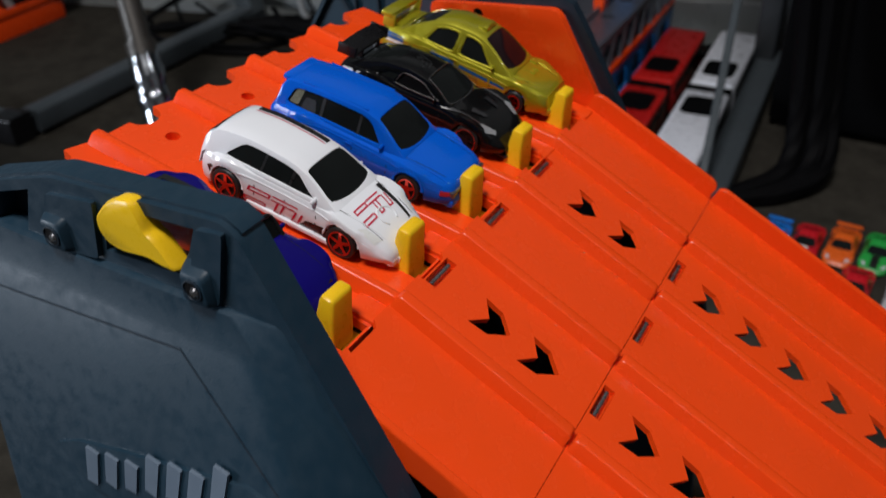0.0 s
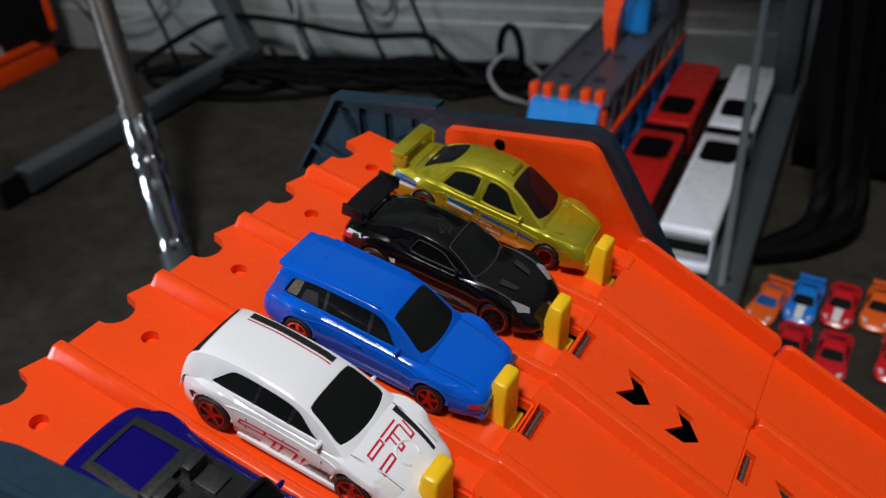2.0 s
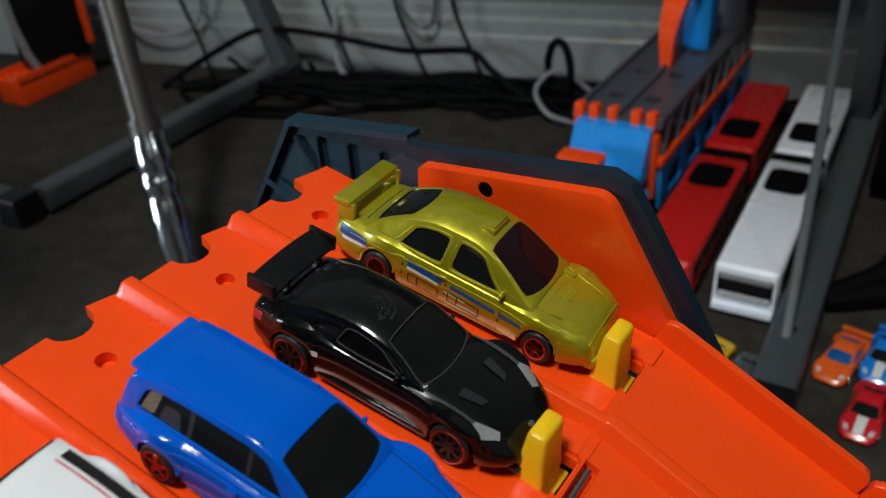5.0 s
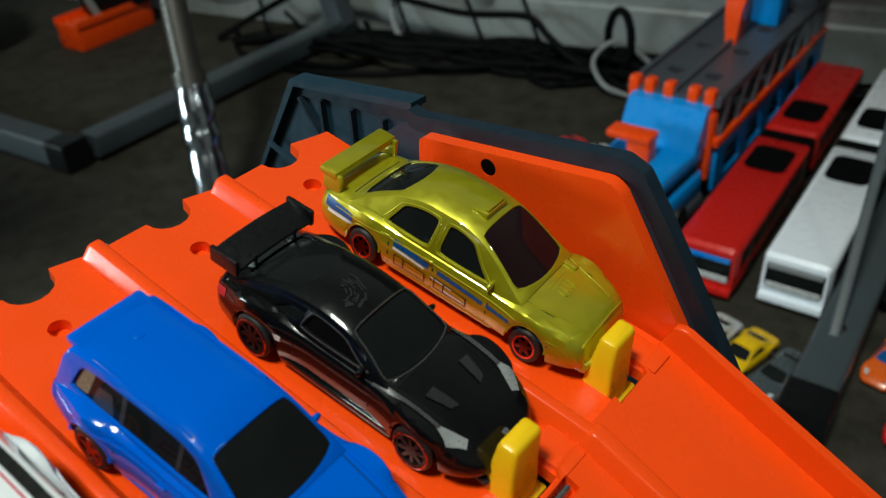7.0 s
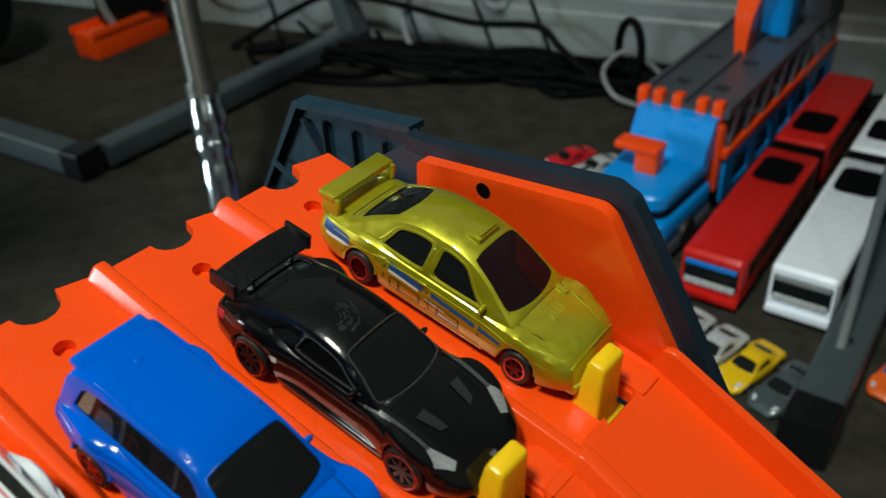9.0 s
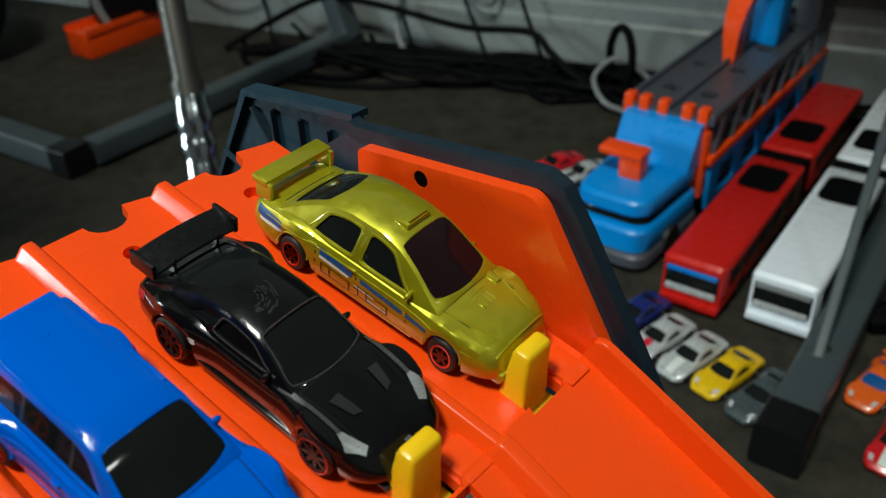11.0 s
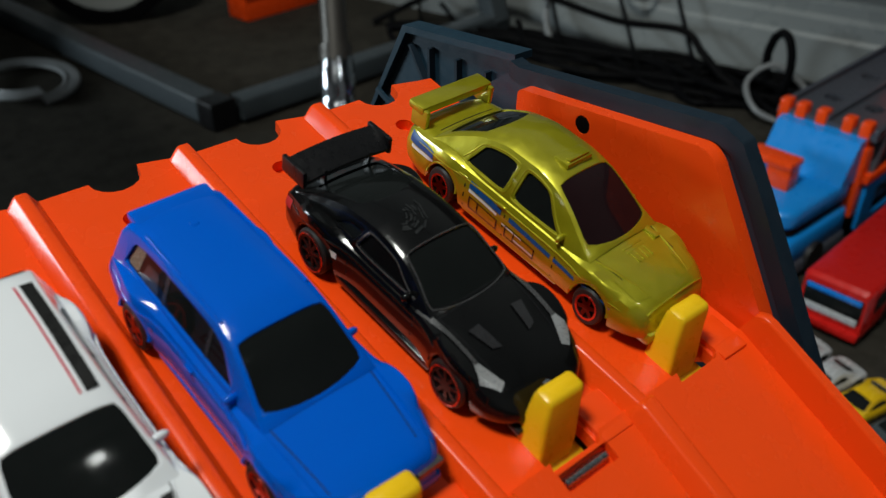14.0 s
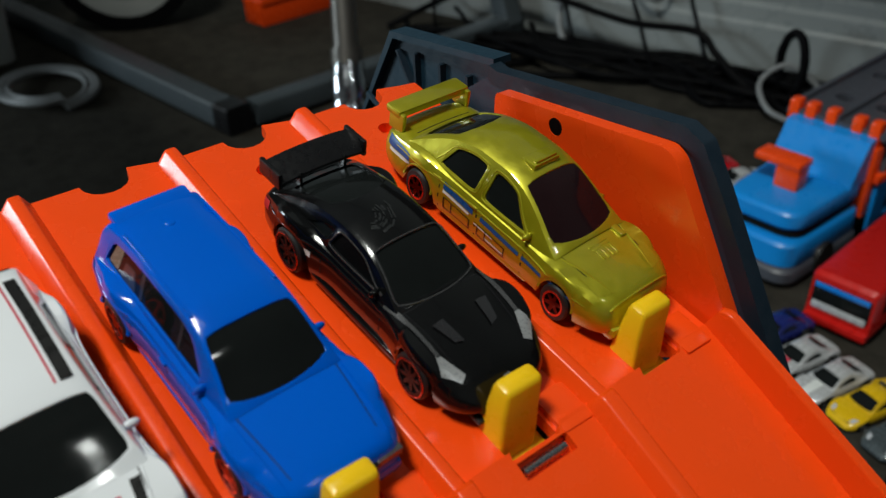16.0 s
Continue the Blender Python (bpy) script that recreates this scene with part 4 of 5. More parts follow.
    wheels(s, c, RED_RIM, 6, DARK_RIM)


def coupe():
    """The black coupe with a high wing."""
    global KX
    KX = 1.03
    s = Shape([(-38, 8.5), (-37.2, 12.0), (-34, 13.6), (-24, 13.9), (-4, 13.2), (9, 13.2), (17, 12.6), (24, 11.6), (32, 9.5), (36.5, 7.0), (38, 5.2)],
              [(-38, 10.8), (-35.5, 13.6), (-26, 14.8), (-8, 13.5), (8, 13.5), (22, 14.7), (31, 14.0), (35.5, 11.8), (38, 8.2)],
              [(-34, 13.4), (-27, 16.6), (-17, 19.3), (-8, 19.9), (-0.5, 19.1), (14.5, 12.4)], wb=12.2, wr=9.9, wheels=(-23.1, 22.5), wr_rad=(5.5, 5.4), hump=1.3, flares=0.9)
    c = thing("toy_coupe_car", place(3, 0.0598, 1.0, 1.15, 0.0023, 3.4), "black metallic die-cast coupe with high rear wing", "toy car", "cars on the launcher")
    b = part("body", body_bm(s), PAINT_BLACK, c)
    panes = [("windscreen", top_shape(s, 0.8, 11.4, 0.92), GLASS_DARK, "dark windscreen"), ("rear_window", top_shape(s, -30.5, -16.5, 0.8), GLASS_DARK, "dark rear window")]
    for sg in (-1, 1):
        panes.append(("side_window", side_shape(s, sg, -11.5, 7.4, -9.5, -0.6, 0.0, 0.9), BLACK_RUBBER, "dark open side window"))
        panes.append(("quarter_window", side_shape(s, sg, -20.5, -13.0, -16.0, -11.4, 0.1, 0.75), GLASS_DARK, "small dark quarter window"))
    glazed_cabin(s, c, PAINT_BLACK, panes)
    rim = top_shape(s, 0.5, 11.9, 0.96)
    part("screen_frame", surround(lambda u, v: rim(u, v, 0.02)), FRAME_GREY, c, "worn grey edge round the windscreen")
    for sg in (-1, 1):
        edge = side_shape(s, sg, -12.2, 8.4, -10.0, 0.0, -0.04, 0.95)
        part("window_frame", surround(lambda u, v: edge(u, v, 0.0)), FRAME_GREY, c, "worn grey window edge")
        part("bonnet_edge", deck_print(s, ((9.0, sg * 11.5), (26.0, sg * 11.0), (26.0, sg * 12.0), (9.0, sg * 12.7)), 0.3), FRAME_GREY, c, "worn grey bonnet edge")
        part("headlamp", deck_print(s, ((24.4, sg * 11.6), (31.6, sg * 8.6), (32.6, sg * 10.4), (29.2, sg * 13.3)), 0.2), LAMP_SILVER, c, "silver headlamp")
        part("bonnet_intake", deck_print(s, ((19.4, sg * 4.8), (26.0, sg * 4.0), (25.2, sg * 6.2), (19.6, sg * 7.8)), 0.4), INTAKE, c, "dark grey bonnet intake")
        bar("wing_support", (-33.0, sg * 6.5 - 0.4, 13.2), (-30.0, sg * 6.5 + 0.4, 18.9), BLACK_PLASTIC, c, 0.2)
        bar("wing_plate", (-38.2, sg * 12.4 - 0.6, 16.6), (-29.8, sg * 12.4 + 0.6, 20.6), BLACK_PLASTIC, c, 0.5)
        part("tail_lamp", side_print(s, sg, ((-37.0, 9.2), (-32.6, 10.2), (-32.6, 12.4), (-37.0, 11.6)), 0.15), LAMP_RED, c, "red tail lamp")
        part("side_mark", side_print(s, sg, ((-18, 8.5), (-15.5, 8.5), (-15.5, 10.0), (-18, 10.0))), DECAL_WHITE, b, "pale printed mark")
        bar("side_skirt", (-16, sg * 13.2 - 0.6, 2.2), (16, sg * 13.2 + 0.6, 3.8), PAINT_BLACK, c, 0.4)
    bm = bmesh.new()
    rings = []
    for k in range(13):
        y = -12.2 + 24.4 * k / 12
        lift = 0.7 * (1 - (y / 12.2) ** 2)
        rings.append([Vector((x * KX, y, z + lift)) * MM for x, z in ((-37.8, 19.4), (-37.0, 20.1), (-33.0, 19.3), (-30.0, 18.0), (-29.8, 17.5), (-33.0, 18.0), (-37.0, 18.6))])
    add_loft(bm, rings)
    part("rear_wing", bm, BLACK_PLASTIC, c)
    # worn grey printed swirls on the roof
    rng = random.Random(7)
    for i in range(6):
        for j in range(5):
            if rng.random() < 0.35:
                continue
            a0 = -0.6 + 0.5 * j + rng.uniform(-0.15, 0.15)
            a1 = a0 + rng.uniform(0.3, 0.6)
            r0 = 1.6 + 0.75 * i + rng.uniform(-0.2, 0.2)
            wide = rng.uniform(0.25, 0.6)
            q = [(-8.5 + 1.25 * rr * math.cos(a), -3.6 + rr * math.sin(a)) for rr, a in ((r0, a0), (r0, a1), (r0 + wide, a1), (r0 + wide, a0))]
            part("roof_swirl", roof_print(s, q, 0.1), GREY_SEAT, c)
    bar("front_lip", (31.5, -9.5, 1.8), (38.6, 9.5, 2.9), BLACK_PLASTIC, c, 0.5)
    bm = bmesh.new()
    add_lathe(bm, [(1.0 * MM, 0), (0.95 * MM, 0.2 * MM), (0.1 * MM, 0.25 * MM)], Vector((35.6 * KX, 0, s.deck(35.6, 0) + 0.02)) * MM, "z", 14)
    part("nose_badge", bm, STEEL, c, "small round silver badge")
    panel_details(s, c, PAINT_BLACK, (-12.5, 9.0), (-34, 30), 2.0, 13.6, -34.0)
    mirrors(s, c, PAINT_BLACK, 6.0)
    chassis(s, c)
    wheels(s, c, BLACK_PLASTIC, 8)
    for xw, r in zip(s.wheels, s.rad):
        for sg in (-1, 1):
            yo = s.wid(xw) + s.flare(xw) - 0.1
            bm = bmesh.new()
            ri = r - 1.0
            add_tube(bm, [Vector((xw * KX + ri * math.cos(a), sg * (yo + 0.12), r + ri * math.sin(a))) * MM for a in np.linspace(0, 6.2832, 25)], 0.22 * MM, 6)
            part("rim_line", bm, RED_RIM, c, "thin red rim line")


def estate():
    """The blue estate car."""
    global KX
    KX = 1.068
    s = Shape([(-37, 8.0), (-36.3, 11.8), (-33, 13.4), (-20, 13.6), (10, 13.0), (20, 12.3), (29, 11.4), (34.0, 10.4), (35.8, 9.4), (36.7, 7.4), (37, 5.6)],
              [(-37, 11.8), (-35.4, 13.2), (-28, 14.2), (0, 14.2), (24, 14.4), (32, 13.6), (35.5, 12.2), (37, 10.6)],
              [(-34.6, 13.0), (-33.6, 18.4), (-32.4, 20.4), (-30, 21.2), (-15, 22.1), (-3, 22.1), (3.6, 20.9), (17.2, 12.9)], wb=12.2, wr=9.6, wheels=(-22.6, 21.2), wr_rad=(5.1, 5.0), hump=0.5, flares=1.1, dome=0.4, edge=1.05)
    c = thing("toy_estate_car", place(2, 0.0603, 1.07, 1.16, 0.0016, 3.4), "glossy blue die-cast estate car with dark windows", "toy car", "cars on the launcher")
    part("body", body_bm(s), PAINT_BLUE, c)
    panes = [("windscreen", top_shape(s, 4.2, 14.8, 0.93), GLASS_DARK, "dark windscreen")]
    for sg in (-1, 1):
        panes.append(("side_window", side_shape(s, sg, -30.5, 8.2, -28.0, 2.4, 0.0, 0.94), GLASS_DARK, "long dark side window"))
    glazed_cabin(s, c, PAINT_BLUE, panes)
    part("rear_window", top_window(s, -34.4, -33.5, 0.85), GLASS_DARK, c, "dark rear window")
    for sg in (-1, 1):
        for xa, xb in ((-17.0, -15.8), (-2.2, -1.2)):
            part("door_pillar", side_window(s, sg, xa, xb, xa, xb, -0.3, 0.0, 0.9), SEAT_DIM, c, "grey pillar behind the window")
        part("seat_back", side_window(s, sg, -24.6, -18.5, -23.4, -19.5, -0.36, 0.0, 0.6), SEAT_DIM, c, "dim grey seat behind the window")
        # cream patch laid just proud of the dark pane
        part("pale_patch", side_window(s, sg, -29.4, -25.8, -27.2, -24.4, -0.34, 0.1, 0.9), PATCH_CREAM, c, "pale cream patch on the window")
        part("tail_lamp", side_print(s, sg, ((-36.4, 8.6), (-33.6, 9.2), (-33.6, 11.4), (-36.4, 11.2)), 0.15), PAINT_BLUE, c)
        bar("headlamp", (34.6, sg * 8.9 - 2.9, 6.6), (36.95, sg * 8.9 + 2.9, 8.5), FRAME_GREY, c, 0.35, "dim silver headlamp")
        part("side_lamp", side_print(s, sg, ((32.6, 7.0), (36.0, 7.1), (35.8, 8.4), (32.6, 8.6)), 0.15), LAMP_RED, c, "amber-red corner lamp")
        bar("side_skirt", (-16, sg * 13.3 - 0.6, 2.3), (17, sg * 13.3 + 0.6, 3.9), PAINT_BLUE, c, 0.4)
        bar("door_handle", (-4.4, sg * 14.1 - 0.35, 10.6), (-2.0, sg * 14.1 + 0.35, 11.2), PAINT_BLUE, c, 0.2)
        bar("roof_rail", (-26, sg * 8.7 - 0.3, 21.3), (0, sg * 8.7 + 0.3, 22.2), PAINT_BLUE, c, 0.25)
    bar("front_bumper", (31.0, -11.8, 2.6), (37.5, 11.8, 5.6), PAINT_BLUE, c, 1.4)
    bar("roof_spoiler", (-34.6, -8.5, 19.6), (-29.8, 8.5, 21.4), PAINT_BLUE, c, 0.85)
    bar("grille", (35.6, -6.0, 6.4), (37.3, 6.0, 8.5), BLACK_PLASTIC, c, 0.2, "black grille")
    bm = bmesh.new()
    add_lathe(bm, [(1.0 * MM, 0), (0.8 * MM, 0.25 * MM), (0.1 * MM, 0.3 * MM)], Vector((-24 * KX, 0, 22.05)) * MM, "z", 12)
    part("aerial_base", bm, PAINT_BLUE, c)
    panel_details(s, c, PAINT_BLUE, (-1.9, -16.0, 12.0), (-33, 33), 1.9, 17.0, lip=0.7)
    creases(s, c, PAINT_BLUE, 15.5, 33.5, 11.8, 10.6)
    mirrors(s, c, PAINT_BLUE, 8.5)
    chassis(s, c)
    wheels(s, c, RED_RIM, 5)


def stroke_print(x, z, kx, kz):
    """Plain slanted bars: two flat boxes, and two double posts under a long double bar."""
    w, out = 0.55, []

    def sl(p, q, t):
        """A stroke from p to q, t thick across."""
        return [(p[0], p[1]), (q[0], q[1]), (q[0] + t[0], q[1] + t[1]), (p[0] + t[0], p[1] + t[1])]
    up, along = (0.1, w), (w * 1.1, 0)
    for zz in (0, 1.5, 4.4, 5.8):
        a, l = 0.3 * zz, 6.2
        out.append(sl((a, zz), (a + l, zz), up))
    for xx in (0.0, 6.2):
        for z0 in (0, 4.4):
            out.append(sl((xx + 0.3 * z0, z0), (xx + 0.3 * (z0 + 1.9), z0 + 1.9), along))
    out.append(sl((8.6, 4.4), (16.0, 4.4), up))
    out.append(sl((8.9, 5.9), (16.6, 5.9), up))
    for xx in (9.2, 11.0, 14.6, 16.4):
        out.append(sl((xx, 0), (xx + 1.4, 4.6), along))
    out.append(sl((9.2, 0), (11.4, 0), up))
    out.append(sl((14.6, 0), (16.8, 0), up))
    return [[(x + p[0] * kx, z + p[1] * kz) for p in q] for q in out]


def hatchback():
    """The white hatchback with red prints."""
    global KX
    KX = 1.085
    s = Shape([(-35, 8.5), (-34.6, 12.0), (-32, 14.8), (-18, 14.9), (0, 14.6), (12, 14.2), (19, 13.2), (26, 11.4), (31.5, 8.8), (34.5, 6.4), (35.5, 4.6)],
              [(-35, 11.5), (-33, 13.4), (-25, 14.6), (-6, 14.2), (10, 14.2), (23, 14.8), (30, 13.2), (34, 11.6), (35.5, 10.0)],
              [(-35, 13.8), (-34.2, 17.4), (-32.6, 20.2), (-30.2, 21.7), (-27, 22.6), (-16, 23.5), (-5, 23.0), (1.2, 21.8), (16.5, 13.6)], wb=12.9, wr=9.8, wheels=(-23.2, 19.3), wr_rad=(5.8, 5.7), hump=0.6, dome=0.45, edge=1.15)
    c = thing("toy_hatchback_car", place(1, 0.0625, 1.03, 1.05, 0.0019, 2.7), "white die-cast hatchback with red printed marks and black stripe", "toy car", "cars on the launcher")
    b = part("body", body_bm(s), PAINT_WHITE, c)
    panes = [("windscreen", top_shape(s, 2.2, 12.8, 0.93), GLASS_DARK, "dark windscreen")]
    for sg in (-1, 1):
        panes.append(("side_window", side_shape(s, sg, -26.0, 8.8, -19.5, 0.6, 0.0, 0.92), GLASS_DARK, "long dark side window"))
    glazed_cabin(s, c, PAINT_WHITE, panes)
    part("rear_window", top_window(s, -34.4, -32.0, 0.9), GLASS_DARK, c, "dark rear window")
    for sg in (-1, 1):
        for xa, xb in ((-12.6, -11.7), (-2.2, -1.2)):
            part("door_pillar", side_window(s, sg, xa, xb, xa + 0.8, xb + 0.8, -0.3, 0.0, 0.9), DECAL_BLACK, c)
        part("headlamp", deck_print(s, ((25, sg * 10.6), (30.5, sg * 9.4), (29.5, sg * 12.4), (23.5, sg * 13.2)), 0.12), DECAL_WHITE, c, "pale headlamp")
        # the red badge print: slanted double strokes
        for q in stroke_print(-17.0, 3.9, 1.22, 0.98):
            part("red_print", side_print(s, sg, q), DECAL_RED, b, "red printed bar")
        part("black_print", side_print(s, sg, ((4.0, 4.2), (15.5, 4.6), (14.0, 8.2), (6.5, 7.2))), DECAL_BLACK, b, "black printed wedge")
        part("black_print", side_print(s, sg, ((-29.5, 7.2), (-27.4, 8.8), (-29.0, 11.2), (-31.0, 9.8))), DECAL_BLACK, b, "black printed wedge")
        bar("side_skirt", (-15.5, sg * 14.0 - 0.7, 2.3), (16, sg * 14.0 + 0.7, 3.8), PAINT_WHITE, c, 0.45)
    part("rear_band", roof_print(s, ((-33.2, -10.2), (-31.0, -9.9), (-32.0, 9.4), (-33.0, 9.4)), 0.2), GLASS_DARK, c, "black band of the rear window under the spoiler")
    part("roof_stripe", roof_print(s, ((-27, 6.6), (-0.8, 6.2), (-0.8, 8.4), (-27, 8.8))), DECAL_BLACK, c, "black printed roof stripe")
    part("roof_line", roof_print(s, ((-27, 5.5), (-0.8, 5.1), (-0.8, 5.5), (-27, 5.9))), DECAL_RED, c, "thin red printed line")
    part("bonnet_stripe", deck_print(s, ((17, 8.2), (31, 6.2), (31, 7.4), (17, 10.2))), DECAL_BLACK, b, "black printed bonnet stripe")
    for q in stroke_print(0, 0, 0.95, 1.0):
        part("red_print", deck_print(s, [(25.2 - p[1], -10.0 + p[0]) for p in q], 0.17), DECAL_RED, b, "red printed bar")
    bm = bmesh.new()
    add_tube(bm, [Vector(((26.4 + 3.0 * math.cos(a)) * KX, 3.6 * math.sin(a), s.deck(26.4 + 3.0 * math.cos(a), 3.6 * math.sin(a)) + 0.05)) * MM for a in np.linspace(0.7, 5.58, 21)], 0.4 * MM, 6)
    part("bonnet_scoop", bm, PAINT_WHITE, c, "low raised scoop edge on the bonnet")
    bar("front_bumper", (29.5, -10.4, 1.8), (35.9, 10.4, 5.0), PAINT_WHITE, c, 1.5)
    for y in (-7, -3.5, 0, 3.5, 7):
        bar("bumper_rib", (35.2, y - 0.3, 2.2), (36.2, y + 0.3, 4.4), PAINT_WHITE, c, 0.15)
    panel_details(s, c, PAINT_WHITE, (-1.8, -13.0, 9.5), (-31, 29), 2.3, 14.6)
    creases(s, c, PAINT_WHITE, 14.5, 31.0, 11.4, 8.0)
    mirrors(s, c, PAINT_WHITE, 8.0)
    chassis(s, c)
    wheels(s, c, RED_RIM, 5)


def roadster():
    """The violet open roadster."""
    global KX
    KX = 1.03
    s = Shape([(-37, 8.0), (-36.2, 11.2), (-33, 12.9), (-22, 13.6), (-12, 13.2), (6, 12.4), (18, 11.8), (28, 10.2), (34, 7.6), (36.4, 5.6), (37, 4.6)],
              [(-37, 10.6), (-35, 13.2), (-26, 15.0), (-8, 14.4), (10, 14.4), (24, 15.0), (31, 13.2), (35.5, 9.4), (37, 7.0)], wheels=(-23, 23.5), wr_rad=(5.4, 5.2), crown=0.9)
    c = thing("toy_roadster_car", place(0, 0.0595, 1.03, 1.0, 0.0015, 2.5), "violet metallic open die-cast roadster with black cockpit", "toy car", "cars on the launcher")
    part("body", body_bm(s), PAINT_PURPLE, c)
    # black cockpit tub, seats, bars over the rear deck, low windscreen
    part("cockpit", deck_print(s, ((-11, -10.5), (10.5, -11.0), (10.5, 11.0), (-11, 10.5)), 0.25), DECAL_BLACK, c, "black open cockpit")
    for sg in (-1, 1):
        bar("seat_back", (-10, sg * 5.0 - 3.4, 13.0), (-6.8, sg * 5.0 + 3.4, 18.6), GREY_SEAT, c, 0.9)
        bar("seat_base", (-6.5, sg * 5.0 - 3.2, 13.2), (0.5, sg * 5.0 + 3.2, 14.6), GREY_SEAT, c, 0.6)
        part("deck_bar", deck_print(s, ((-30, sg * 6.6), (-11, sg * 7.2), (-11, sg * 10.0), (-30, sg * 9.4)), 0.5), GREY_SEAT, c, "black rear deck rail")
        bar("screen_post", (8.5, sg * 10.3 - 0.6, 12.4), (10.5, sg * 10.3 + 0.6, 16.2), BLACK_PLASTIC, c, 0.3, m=None)
    part("deck_bar", deck_print(s, ((-30.6, -9.4), (-29.2, -9.4), (-29.2, 9.4), (-30.6, 9.4)), 0.45), GREY_SEAT, c, "black rear deck rail")
    part("deck_bar", deck_print(s, ((-14.0, -9.8), (-11, -9.8), (-11, 9.8), (-14.0, 9.8)), 0.55), GREY_SEAT, c, "black rear deck rail")
    bar("dashboard", (5.5, -10.0, 12.2), (11.0, 10.0, 15.4), GREY_SEAT, c, 0.8)
    bar("engine_cover", (-14.0, -8.5, 13.2), (-10.2, 8.5, 16.4), GREY_SEAT, c, 0.9)
    bm = bmesh.new()
    add_tube(bm, curve_points([Vector(p) * MM for p in ((13.5, -11.4, 12.2), (9.6, -10.2, 17.6), (8.8, -7.5, 19.0), (8.6, 0, 19.4), (8.8, 7.5, 19.0), (9.6, 10.2, 17.6), (13.5, 11.4, 12.2))], 4), 0.75 * MM, 8)
    part("screen_frame", bm, BLACK_PLASTIC, c, "black windscreen frame")
    bm = bmesh.new()
    add_loft(bm, [[Vector((x, -11, 12.6)) * MM, Vector((x - 4, -9.4, 18.6)) * MM, Vector((x - 4, 9.4, 18.6)) * MM, Vector((x, 11, 12.6)) * MM] for x in (12.5, 13.1)])
    part("windscreen", bm, GLASS_DARK, c, "low dark windscreen")
    bm = bmesh.new()
    add_tube(bm, [Vector((3.5 + 0.3 * math.sin(a), -5 + 2.0 * math.cos(a), 15.6 + 1.6 * math.sin(a))) * MM for a in np.linspace(0, 6.28, 15)], 0.35 * MM, 6)
    part("steering_wheel", bm, BLACK_PLASTIC, c)
    panel_details(s, c, PAINT_PURPLE, (-9.0, 10.5), (-33, 31), 2.2, 14.0)
    mirrors(s, c, PAINT_PURPLE, 11.0)
    chassis(s, c)
    wheels(s, c, RED_RIM, 5)


sedan()
coupe()
estate()
hatchback()
roadster()
KX = 1.0


# ---- toys on the carpet ----
FLOOR_SHAPE = Shape([(-34, 8.0), (-33, 11.6), (-20, 12.4), (8, 11.8), (20, 10.6), (30, 8.2), (34, 5.2)], [(-34, 11.5), (-31, 13.6), (0, 14.0), (25, 13.8), (31, 12.0), (34, 8.6)],
                    [(-25, 12.0), (-16, 16.6), (-6, 18.2), (2, 17.0), (13, 11.6)], wheels=(-21, 21), wr_rad=(5.0, 5.0))


def floor_car(paint, label, x, y, turn, stripe=None, glass=GLASS_DARK, wing=False):
    s = FLOOR_SHAPE
    c = thing("toy_car", pose(x, y, FLOOR, 0, 0, turn), label, "toy car", "small cars on the carpet")
    part("body", body_bm(s, 36), paint, c)
    part("cabin", cabin_bm(s, 20), paint, c)
    part("windscreen", top_window(s, 3.0, 11.6, 0.88), glass, c)
    part("rear_window", top_window(s, -23, -14.5, 0.82), glass, c)
    for sg in (-1, 1):
        part("side_window", side_window(s, sg, -12, 8.5, -10, 1.5), glass, c)
        part("headlamp", deck_print(s, ((25, sg * 8.0), (30, sg * 7.0), (29, sg * 10.4), (24, sg * 11.4)), 0.15), LAMP_CLEAR, c)
    if stripe:
        part("stripe", deck_print(s, ((10.5, -4), (31, -3.4), (31, 3.4), (10.5, 4)), 0.16), stripe, c)
    if wing:
        bar("rear_wing", (-35, -12.5, 15.6), (-29.5, 12.5, 16.6), paint, c, 0.3)
        for sg in (-1, 1):
            bar("wing_support", (-33.5, sg * 8 - 0.5, 11.5), (-31, sg * 8 + 0.5, 16.0), paint, c, 0.2)
    chassis(s, c)
    wheels(s, c, STEEL, 5, n=14)


